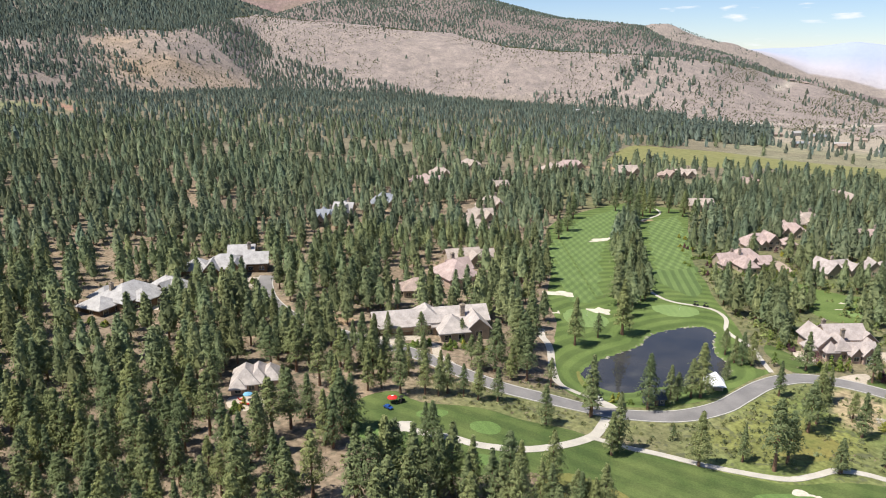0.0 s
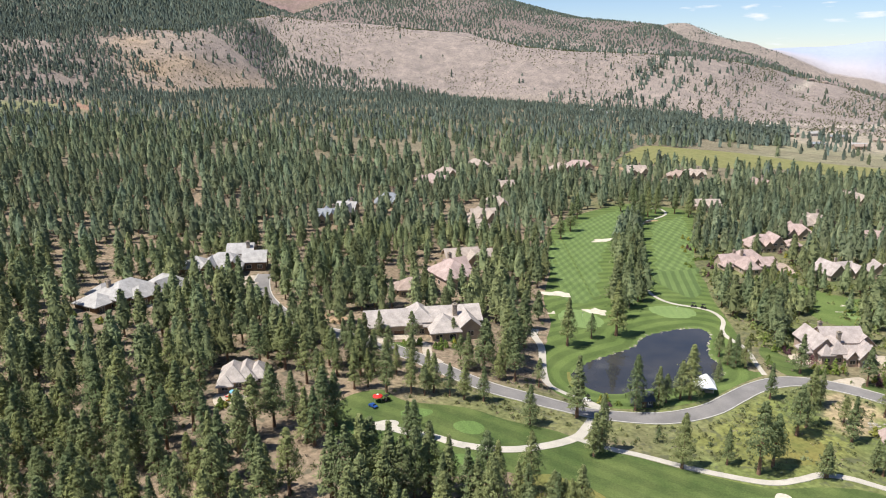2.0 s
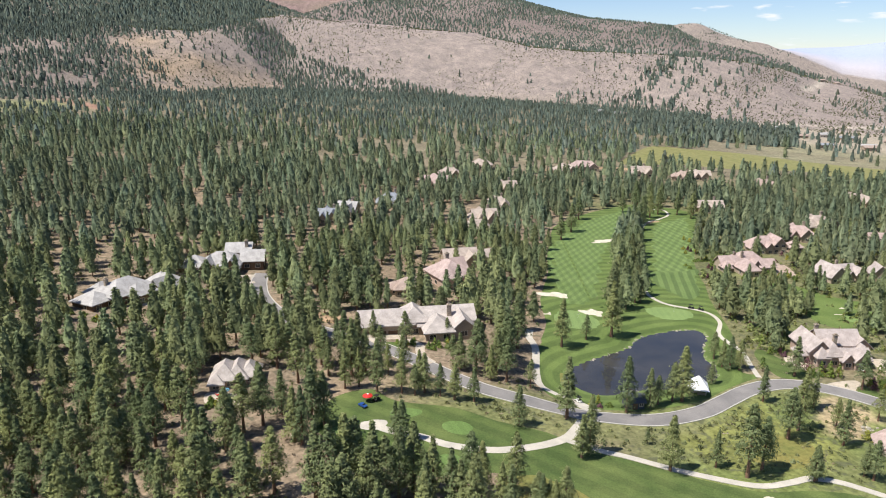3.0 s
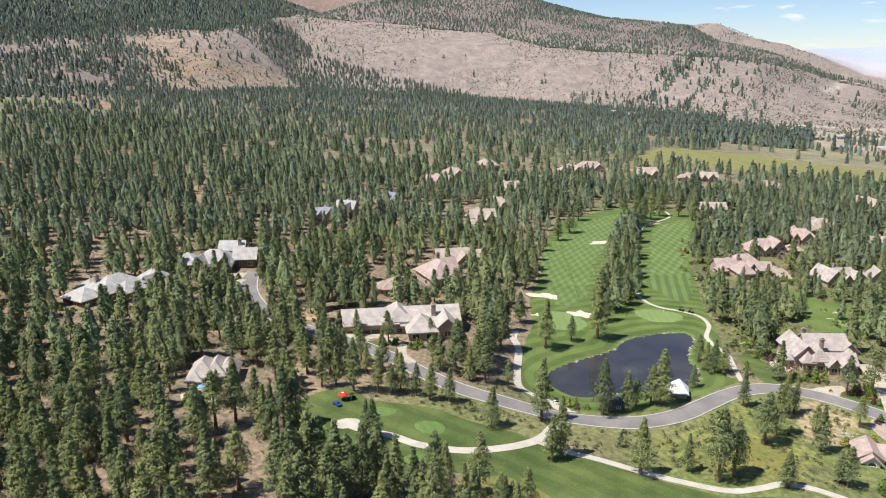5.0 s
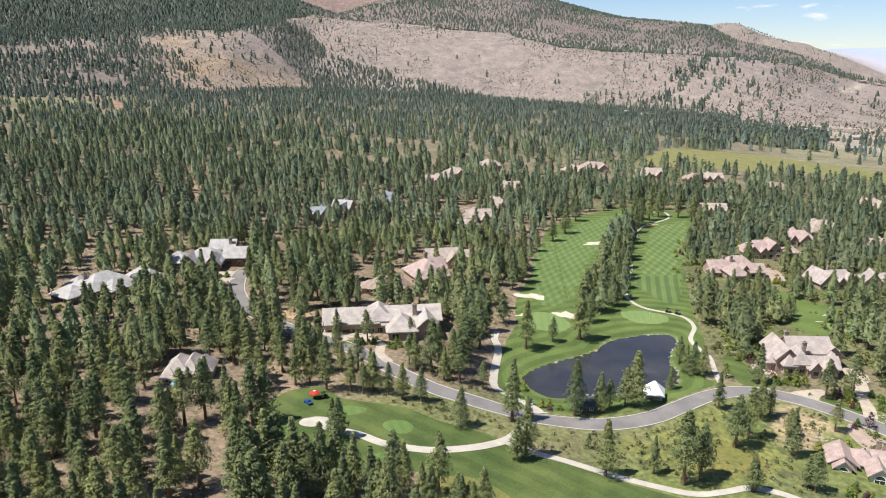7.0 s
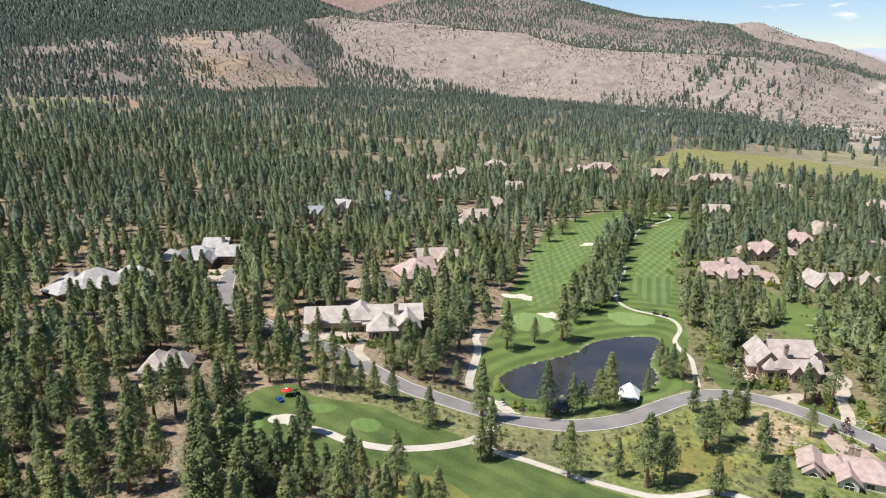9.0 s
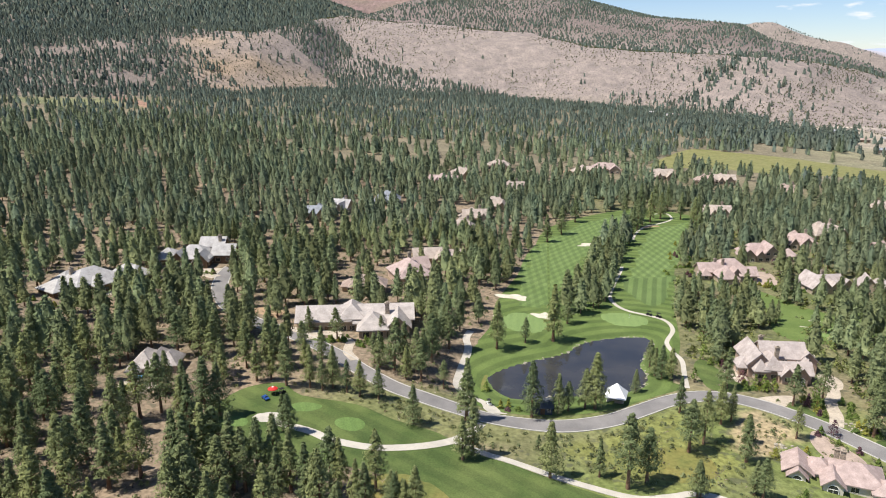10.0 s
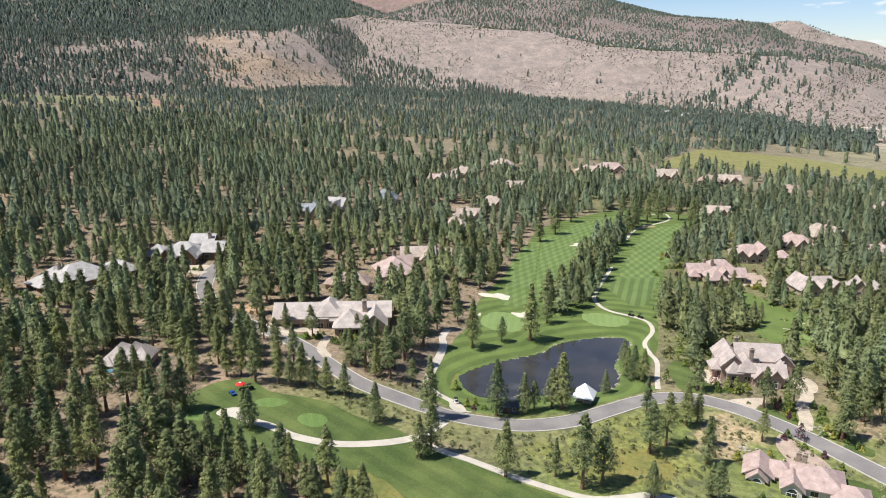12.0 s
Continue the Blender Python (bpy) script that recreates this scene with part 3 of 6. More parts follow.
for key, wid in (("tee", 2.2), ("east", 1.6), ("far", 1.1), ("pond_west", 2.0), ("pond_east", 1.25)):
    ribbon("cart_path", rounded(PATHS[key], 6, False), wid, 0.11, CONCRETE, "pale concrete golf cart path over the grass", "path")
sheet("path_end", oval(-8.4, 130.2, 3.3, 2.2, 20), 0.15, CONCRETE, "pale rounded end of the cart path", "path", 1.0)

lake = mesh_object("pond", [(x, y, LAKE_LEVEL) for x, y in rounded([(56 + (x - 56) * 1.04, 176 + (y - 176) * 1.04) for x, y in LAKE])], [list(range(len(LAKE) * 5))], WATER)
tagged(lake, "dark still pond reflecting trees and sky", "pond", kind="structure")


# ---- trees ----
def crown_tris(rng, height, radius, base, branches, per, size, taper=0.8, loose=1.0):
    """Needle clumps of a pine's crown, as separate small triangles: their corners (n, 3, 3) and the way each clump faces (n, 3)."""
    i = np.arange(branches)
    f = (i + rng.random(branches)) / branches
    prof = np.minimum(1.0, 0.66 + 2.2 * f) * (1 - f) ** taper * 1.22 + 0.035
    ang = i * 2.399 + rng.random(branches) * 0.9
    reach = radius * prof * rng.uniform(0.86 - 0.3 * loose, 1.02 + 0.2 * loose, branches)
    z = height * (base + (1 - base) * f * 0.97)
    k = np.repeat(i, per)
    u = 0.22 + 0.78 * rng.random(len(k)) ** 0.55
    ca, sa = np.cos(ang[k]), np.sin(ang[k])
    # each bough is a flat, drooping spray, thicker towards its end
    across = rng.normal(0, 1, len(k)) * (0.05 * radius + 0.19 * reach[k] * u)
    over = rng.normal(0, 1, len(k)) * (0.045 * radius + 0.07 * reach[k])
    along = reach[k] * u + rng.normal(0, 1, len(k)) * 0.04 * radius
    c = np.stack([ca * along - sa * across, sa * along + ca * across, z[k] + reach[k] * (0.12 - 0.26 * u * u) + over], -1)
    c[:, 2] = np.minimum(c[:, 2], height * 1.01)
    thick = 0.045 * radius + 0.07 * reach[k]
    wide = 0.05 * radius + 0.19 * reach[k]
    face = np.stack([ca * 0.72, sa * 0.72, np.full(len(k), 0.4)], -1)
    face[:, 2] += 0.5 * np.clip(over / thick, -1.5, 1.5)
    lean = 0.4 * np.clip(across / wide, -1.6, 1.6)
    face[:, 0] -= sa * lean
    face[:, 1] += ca * lean
    face += rng.normal(0, 0.12, face.shape)
    face /= np.linalg.norm(face, axis=1, keepdims=True)
    out = face + rng.normal(0, 0.22, face.shape)
    out /= np.linalg.norm(out, axis=1, keepdims=True)
    way = np.stack([ca, sa, np.full(len(k), 0.15)], -1) + rng.normal(0, 0.6, (len(k), 3))
    way -= out * (way * out).sum(1, keepdims=True)
    way /= np.linalg.norm(way, axis=1, keepdims=True) + 1e-6
    side = np.cross(out, way)
    ln = size * rng.uniform(0.9, 1.9, (len(k), 1))
    wd = size * rng.uniform(0.28, 0.55, (len(k), 1))
    return np.stack([c - way * ln * 0.5 + side * wd, c - way * ln * 0.5 - side * wd, c + way * ln], 1), face


def crown_core(rng, height, radius, base, sides, rings, taper):
    """The closed, uneven heart of a crown for pines far off: corners (n, 3, 3) and facings (n, 3)."""
    rows = []
    for j in range(rings):
        f = j / rings
        r = radius * (0.8 + 0.2 * min(1.0, 3 * f)) * (1 - f) ** taper * (1 - 0.3 * (j == 0))
        a = (np.arange(sides) + 0.5 * (j % 2)) * 2 * math.pi / sides + rng.normal(0, 0.12, sides)
        q = r * rng.uniform(0.72, 1.15, sides)
        z = height * (base + (1 - base) * (f + rng.normal(0, 0.035, sides) * (j > 0)))
        rows.append(np.stack([np.cos(a) * q, np.sin(a) * q, z], -1))
    tri = []
    for a, b in zip(rows, rows[1:]):
        for i in range(sides):
            n = (i + 1) % sides
            tri += [(a[i], a[n], b[i]), (a[n], b[n], b[i])]
    top = np.array([0, 0, height])
    tri += [(rows[-1][i], rows[-1][(i + 1) % sides], top) for i in range(sides)]
    tri = np.array(tri)
    mid = tri.mean(1)
    flat = mid[:, :2] / (np.linalg.norm(mid[:, :2], axis=1, keepdims=True) + 1e-6)
    face = np.concatenate([flat * 0.82, np.full((len(tri), 1), 0.45)], 1) + rng.normal(0, 0.13, (len(tri), 3))
    return tri, face / np.linalg.norm(face, axis=1, keepdims=True)


def face_sprays(me, face):
    """Shading normals of loose sprays: all three corners of one face the way the clump does."""
    at = me.attributes.new("custom_normal", "FLOAT_VECTOR", "CORNER")
    at.data.foreach_set("vector", np.repeat(face, 3, 0).astype(np.float32).ravel())


def spray_object(name, sprays, mat):
    tri, face = sprays
    ob = mesh_object(name, tri.reshape(-1, 3), np.arange(len(tri) * 3).reshape(-1, 3).tolist(), mat)
    face_sprays(ob.data, face)
    return ob


def tube(rng, height, r0, r1, sides=7, rings=5, lean=0.03):
    v, f = [], []
    for j in range(rings):
        s = j / (rings - 1)
        r = (r0 + (r1 - r0) * s) * (1.35 if j == 0 else 1)
        for q in range(sides):
            a = 2 * math.pi * q / sides
            v.append((math.cos(a) * r + lean * height * s * s, math.sin(a) * r, height * s - (0.3 if j == 0 else 0)))
    for j in range(rings - 1):
        for q in range(sides):
            b = j * sides + q
            c = j * sides + (q + 1) % sides
            f.append((b, c, c + sides, b + sides))
    return v, f


TREE_LABELS = ("tall dark green pine with a brown trunk", "broad dense green pine with an uneven crown", "narrow pointed green pine on dry ground",
               "open-crowned pine with gaps between its boughs", "young full green pine down to the ground", "leaning pine with a rounded top")


def pine_prototypes():
    """Six pines, 10 m high, at the origin of the plan."""
    out = []
    shapes = ((1.85, 0.22, 74, 36, 0.95), (2.1, 0.18, 76, 36, 0.84), (1.65, 0.18, 70, 36, 1.02), (1.8, 0.34, 52, 38, 0.7), (2.05, 0.1, 78, 34, 0.95), (1.9, 0.27, 60, 38, 0.75))
    for j, (rad, base, nb, per, taper) in enumerate(shapes):
        rng = np.random.default_rng(40 + j)
        root = new("pine_tree")
        v, f = tube(rng, 9.2, 0.22, 0.04, lean=0.0)
        nv = len(v)
        for b in range(9):  # main limbs
            h, an = 10 * (base + 0.04 + b * 0.07), b * 2.4
            lim = rad * (1 - b / 11)
            d, w = (math.cos(an), math.sin(an)), 0.07 - b * 0.004
            o = len(v)
            v += [(-d[1] * w, d[0] * w, h), (d[1] * w, -d[0] * w, h), (0, 0, h + 2 * w), (d[0] * lim, d[1] * lim, h - 0.1 * lim)]
            f += [(o, o + 1, o + 3), (o + 1, o + 2, o + 3), (o + 2, o, o + 3)]
        t = mesh_object("trunk", v, f, BARK, True)
        t.parent = root
        cr = spray_object("crown", crown_tris(rng, 10, rad, base, nb, per, 0.19, taper), NEEDLES)
        cr.parent = root
        tagged(root, TREE_LABELS[j], "tree", "pines of the forest")
        out.append(root)
    return out


def jitter_points(rng, x0, x1, y0, y1, step):
    gx, gy = np.meshgrid(np.arange(x0, x1, step), np.arange(y0, y1, step))
    gx = gx + rng.uniform(-0.46, 0.46, gx.shape) * step
    gy = gy + rng.uniform(-0.46, 0.46, gy.shape) * step
    return gx.ravel(), gy.ravel()


# house plots: plan centre, half size kept clear of trees
PLOTS = [(-4, 180, 21, 10), (-90, 191, 13, 14), (-70, 226, 13, 14), (-42, 143, 8, 10), (106, 173, 12, 11), (112, 253, 15, 14), (134, 284, 16, 10), (-8, 210, 10, 8), (5, 222, 9, 12), (9, 247, 11, 10),
         (103, 128, 15, 9), (148, 245, 17, 9), (-50, 305, 9, 9), (-45, 316, 6, 8), (-28, 339, 8, 8), (17, 317, 8, 8), (-9, 402, 12, 9), (-2, 433, 9, 8), (18, 481, 10, 8), (31, 401, 8, 8), (84, 492, 22, 14),
         (157, 470, 17, 12), (125, 479, 9, 8), (133, 359, 8, 8), (154, 305, 8, 7), (192, 440, 9, 8), (224, 393, 9, 8), (14, 294, 7, 7), (24, 348, 8, 8)]
DRIVES = [[(93, 160), (101, 166), (106, 168)], [(111, 151), (116.6, 163), (119.5, 178)], [(4, 169), (11, 167)], [(-7, 167), (-15, 176)], [(1.6, 160), (-3, 174)], [(106, 152), (100, 140)], [(-56, 214), (-66, 218)], [(87, 168), (89, 180)], [(119, 206), (122, 216), (142, 214), (160, 226)], [(121, 220), (118, 240)], [(126, 226), (138, 221)], [(-42, 143), (-38, 129)], [(-46, 141), (-44, 129)], [(-90, 178), (-82, 166)], [(-82, 190), (-75, 180)]]


BARE_STRIP = [(-33.5, 150), (-35.5, 145), (-36, 134), (-28, 122.4), (-22.5, 112), (-15.5, 103), (-13, 96)]


def clear_of_plan(x, y, margin=0.0):
    ok = np.ones(x.shape, bool)
    ok &= edge_distance(x, y, LAKE_EDGE) > 2.0
    for e in LAWNS:
        ok &= edge_distance(x, y, e) > 1.2
    ok &= edge_distance(x, y, ROAD_LINE, False) > 3.7
    for p in PATHS.values():
        ok &= edge_distance(x, y, np.array(p), False) > 2.4
    for d in DRIVES:
        ok &= edge_distance(x, y, np.array(d), False) > 3.2
    for cx, cy, a, b in PLOTS:
        if cy > 280:  # open ground in front of the farther houses
            v = np.array([30.0 - cx, -cy]) / math.hypot(30 - cx, cy)
            ok &= edge_distance(x, y, np.array([(cx, cy + 3), (cx + v[0] * 7, cy + v[1] * 7)]), False) > a * 0.55
        ok &= (np.abs(x - cx) > a + margin) | (np.abs(y - cy) > b + margin)
    ok &= edge_distance(x, y, np.array(MEADOW_EDGE)) > 3
    ok &= edge_distance(x, y, BARE_STRIP, False) > 2.9
    return ok


STRIP = [(53.8, 195.4), (57.9, 207.7), (68.4, 222.1), (72.8, 243.9), (80.0, 281.4), (87.0, 312.9), (95.0, 349.0), (91.8, 350.2), (80.3, 319.3), (71.2, 289.0), (63.2, 256.3), (56.5, 224.1)]
# single pines: place and height
POND_TREES = [(46, 145.4, 13.8), (51.8, 148.2, 9.9), (60.0, 151.6, 14), (57.8, 151.7, 10.2), (70.2, 162.4, 6.2), (32.1, 140, 14.7), (78.6, 152.3, 9.3), (77.4, 170.6, 9.4), (76, 172.1, 8), (79.5, 169.8, 8.8), (36, 181.4, 14.2), (43.5, 187.1, 7.7), (51.1, 190.4, 17.1), (55.4, 203.6, 10.6), (19.8, 154.9, 11.3), (16.1, 155.3, 8.8), (25.3, 153.5, 7.5), (75.5, 177.2, 7.9), (54, 149.7, 7.5)]
VERGE_TREES = [(34.8, 126.8, 12.9), (21.5, 134.9, 9.4), (49.8, 123.1, 12.2), (59.1, 125, 8.5), (64.1, 122.1, 15.8), (67.8, 124.6, 11.8), (77.6, 136.3, 12.1), (86.6, 148.7, 10.5), (81.2, 139.9, 12.3), (76.4, 121.5, 8), (88.3, 123.1, 8.8), (101.3, 145.9, 8), (90.2, 141.9, 6.9), (47.5, 132.2, 3.6), (89.1, 150.3, 9.2), (88.4, 135, 10.7), (77, 121.7, 6.4), (87, 124.1, 7.4), (33, 124.5, 9.7)]
LAWN_TREES = [(-1.9, 125, 9.1), (-3.4, 125.8, 8.4), (-20, 126.5, 14), (-18, 128.7, 12.3), (-16.7, 145.2, 10.8), (-9.5, 144.7, 13.1), (-4, 145, 10.8), (1, 146, 9.9), (7.8, 143.7, 9.1), (12.1, 143.6, 8.5), (-30.1, 127.3, 13.6), (-21.6, 151.1, 9.9), (-13.8, 146.7, 9.7), (-1, 144.4, 7.8), (4.6, 144.9, 8.2), (-44.9, 107.2, 12.4), (-36.2, 134.2, 8.2), (-33.0, 135.6, 10.4), (-48.6, 138.4, 11), (-5.3, 171.9, 9.7), (-14.5, 176.5, 7.5), (5.1, 177.9, 6.4)]
FAIRWAY_TREES = [(87.0, 318.0, 13.0), (90.5, 328.0, 14.5), (94.0, 337.5, 13.0), (98.5, 344.5, 15.0), (92.5, 346.0, 14.0), (104.5, 353.0, 13.5), (114.0, 353.0, 14.0), (118.5, 345.0, 13.0), (104.0, 369.0, 14.0), (111.0, 373.0, 13.5), (97.5, 372.0, 14.5), (88.0, 357.0, 12.5),
                 (49.9, 298.3, 12.5), (56.0, 312.5, 13.5), (63.0, 338.0, 13.0), (117.5, 327.0, 12.5), (121.5, 352.0, 13.0), (113.5, 318.0, 8.0)]
FRONT_TREES = [(-0.8, 106.4, 14.1), (1.5, 108.1, 14.1), (5, 106.6, 12.8), (11.5, 108.7, 12.8), (13.5, 108, 11.5), (-4.9, 105.1, 15.4), (-8.1, 105.9, 15.4), (-9.5, 104.6, 16.6), (-2.6, 105.1, 12.8), (8.3, 105.1, 11.5), (9.8, 104, 10.2), (16.7, 106.1, 9.0), (18.5, 106.4, 7.7), (4, 102.9, 11.5), (-11.8, 102.6, 15.4), (-14.4, 103.2, 15.4), (-5.4, 101.3, 12.8), (23.4, 105.7, 7.7), (25.5, 104.2, 7.7), (18.5, 105.5, 9.0), (27.2, 104.7, 10.2), (22.7, 106.3, 7.7), (23.3, 107.9, 6.4), (24.8, 106.3, 6.4)]
OWN_TREES = [POND_TREES, VERGE_TREES, LAWN_TREES, FAIRWAY_TREES, FRONT_TREES]



def forest():
    rng = np.random.default_rng(7)
    # the forest near the course, spaced 6 m
    x, y = jitter_points(rng, -330, 300, 70, 420, 4.9)
    a, r = np.degrees(np.arctan2(x, y)), np.hypot(x, y)
    dens = np.full(x.shape, 0.66)
    dens *= np.where((lump(x, y, 0.06, 3) > 0.3) & (r > 200), 0.25, 1.0) * np.where((lump(x, y, 0.11, 8) > 0.5) & (r > 200), 0.4, 1.1)
    dens = np.where((x < 5) & (r < 215), np.where(lump(x, y, 0.09, 3) > 0.4, 0.55, np.where(r < 160, 0.84, 0.78)), dens)
    sage = (x > 28) & (x < 125) & (y < 160)
    dens = np.where(sage, 0.0, dens)
    dens = np.where((x > 20) & (y < 112), 0.0, dens)
    dens = np.where((x > -20) & (x < 30) & (y > 112) & (y < 150), 0.0, dens)
    dens = np.where((x > 84) & (y > 165) & (y < 420), 0.66, dens)
    dens = np.where((x > 86) & (x < 120) & (y > 186) & (y < 275), 0.86, dens)
    dens = np.where((x > 118) & (y < 205), np.where(y > 152, 0.8, 0.3), dens)
    dens = np.where((x > 102) & (x < 127) & (y > 183) & (y < 207), 0.12, dens)
    strip = (edge_distance(x, y, rounded(STRIP, 3)) < 0)
    keep = (rng.random(x.shape) < dens) & (r > 78) & (a > -48) & (a < 42) & (clear_of_plan(x, y) | strip) & ~((edge_distance(x, y, LAKE_EDGE) < 14) & ~strip)
    x, y = x[keep & ~strip], y[keep & ~strip]
    sx, sy = jitter_points(rng, 50, 100, 190, 352, 4.3)
    ok = (edge_distance(sx, sy, rounded(STRIP, 3)) < 0) & (rng.random(sx.shape) < 0.8)
    x, y = np.append(x, sx[ok]), np.append(y, sy[ok])
    h = rng.uniform(8.5, 15.5, len(x))
    grove = (np.hypot(x, y) < 118) & (x > -25)
    h = np.where(grove, h * 0.95, h)
    h = np.where((x < 5) & (y < 215) & ~grove, h * 0.95, h)
    h = np.where(np.hypot(x, y) > 235, h * 0.85, h)
    h = np.where((x > 86) & (x < 126) & (y > 212) & (y < 246), h * 0.76, h)
    pts = np.stack([x, y, h], -1)
    mine = np.array([q for rows in OWN_TREES for q in rows], float)
    if len(mine):
        dx = np.hypot(pts[:, None, 0] - mine[None, :, 0], pts[:, None, 1] - mine[None, :, 1]).min(1)
        pts = np.concatenate([mine, pts[dx > 3.6]])
    order = np.argsort(np.hypot(pts[len(mine):, 0] - 45, pts[len(mine):, 1] - 15)) + len(mine)
    pts = np.concatenate([pts[:len(mine)], pts[order]])
    near, rest = pts[:300], pts[300:]
    protos, planted = pine_prototypes(), set()
    for px, py, ph in near:
        k = int(rng.integers(0, 6)) if ph < 14.5 else (0, 2, 3)[int(rng.integers(0, 3))]
        wide = rng.uniform(0.92, 1.2)
        m = Matrix.Translation((px, py, gz(px, py) - 0.1)) @ Matrix.Rotation(rng.uniform(0, 6.28), 4, "Z")
        m = m @ Matrix.Rotation(rng.normal(0, 0.015), 4, "X") @ Matrix.Diagonal((ph / 10 * wide, ph / 10 * wide, ph / 10, 1))
        ob = protos[k]
        if k not in planted:
            planted.add(k)
            ob.matrix_basis = m
        else:
            copy_thing(ob, Matrix()).matrix_basis = m
    return rest, rng


def tree_mass(name, pts, rng, variants, label, trunk=True, tints=(0.75, 1.25)):
    """Many pines joined in one mesh. pts: x, y, height; variants: triangle arrays of 10 m pines."""
    vs, ts, ns = [], [], []
    gzs = ground_height(pts[:, 0], pts[:, 1])
    pick = rng.integers(0, len(variants), len(pts))
    for k, (tri, face) in enumerate(variants):
        sel = np.where(pick == k)[0]
        if not len(sel):
            continue
        p = pts[sel]
        s = p[:, 2] / 10
        w = s * rng.uniform(0.95, 1.25, len(sel))
        an = rng.uniform(0, 6.28, len(sel))
        c, sn = np.cos(an), np.sin(an)
        t = tri.reshape(-1, 3)
        X = (t[None, :, 0] * c[:, None] - t[None, :, 1] * sn[:, None]) * w[:, None] + p[:, 0][:, None]
        Y = (t[None, :, 0] * sn[:, None] + t[None, :, 1] * c[:, None]) * w[:, None] + p[:, 1][:, None]
        Z = t[None, :, 2] * s[:, None] + gzs[sel][:, None] - 0.1
        vs.append(np.stack([X, Y, Z], -1).reshape(-1, 3))
        N = np.stack([face[None, :, 0] * c[:, None] - face[None, :, 1] * sn[:, None], face[None, :, 0] * sn[:, None] + face[None, :, 1] * c[:, None],
                      np.repeat(face[None, :, 2], len(sel), 0)], -1)
        ns.append(N.reshape(-1, 3))
        tone = rng.uniform(*tints, len(sel)) ** 1.2
        warm = rng.uniform(0.93, 1.07, len(sel))
        col = np.stack([tone * warm, tone, tone * (2 - warm), np.ones(len(sel))], -1)
        ts.append(np.repeat(col, len(t), 0))
    v, t = np.concatenate(vs), np.concatenate(ts)
    me = bpy.data.meshes.new(name)
    n = len(v)
    me.vertices.add(n)
    me.vertices.foreach_set("co", v.astype(np.float32).ravel())
    me.loops.add(n)
    me.loops.foreach_set("vertex_index", np.arange(n, dtype=np.int32))
    me.polygons.add(n // 3)
    me.polygons.foreach_set("loop_start", np.arange(0, n, 3, dtype=np.int32))
    me.update(calc_edges=True)
    face_sprays(me, np.concatenate(ns))
    at = me.color_attributes.new("tint", "FLOAT_COLOR", "POINT")
    at.data.foreach_set("color", t.astype(np.float32).ravel())
    return tagged(new(name, me), label, "trees", kind="stuff")


def trunks_mass(name, pts, mat, label):
    """Plain three-sided trunks for the joined pines."""
    g = ground_height(pts[:, 0], pts[:, 1])
    a = np.radians([0, 120, 240])
    r = 0.024 * pts[:, 2]
    bot = np.stack([pts[:, 0][:, None] + np.cos(a) * r[:, None], pts[:, 1][:, None] + np.sin(a) * r[:, None], np.repeat(g[:, None] - 0.2, 3, 1)], -1)
    top = np.stack([pts[:, 0], pts[:, 1], g + pts[:, 2] * 0.8], -1)
    v = np.concatenate([bot, top[:, None]], 1).reshape(-1, 3)
    i = np.arange(len(pts))[:, None] * 4
    f = np.concatenate([np.concatenate([i, i + 1, i + 3], 1), np.concatenate([i + 1, i + 2, i + 3], 1), np.concatenate([i + 2, i, i + 3], 1)])
    return tagged(mesh_object(name, v, f.tolist(), mat), label, "trees", kind="stuff")


def variants(seed, n, nb, per, size, radius=1.6, base=0.14, loose=1.0, core=None):
    out = []
    for i in range(n):
        rng = np.random.default_rng(seed + i)
        rad, taper = radius * (0.84 + 0.09 * i), 0.66 + 0.14 * (i % 3)
        tri, face = crown_tris(rng, 10, rad, base, nb, per, size, taper, loose)
        if core:
            t2, f2 = crown_core(rng, 9.9, rad * 0.86, base, *core, taper)
            tri, face = np.concatenate([tri, t2]), np.concatenate([face, f2])
        out.append((tri, face))
    return out


rest, forest_rng = forest()
rest_far = np.hypot(rest[:, 0] - 45, rest[:, 1] - 10)
for near_by, far_by, shape in ((0, 190, (100, 6, 66, 13, 0.29, 1.85, 0.22, 1.0, (6, 3))), (190, 275, (110, 6, 50, 8, 0.38, 1.9, 0.2, 0.9, (7, 4))), (275, 900, (120, 6, 30, 4, 0.55, 2.05, 0.17, 0.7, (7, 4)))):
    stand = rest[(rest_far >= near_by) & (rest_far < far_by)]
    mass = tree_mass("forest", stand, forest_rng, variants(*shape), "dense green pine forest round the houses", tints=(0.8, 1.35))
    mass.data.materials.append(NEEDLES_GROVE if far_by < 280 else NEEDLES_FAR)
trunks_mass("forest_trunks", rest, BARK, "brown pine trunks standing in the forest")


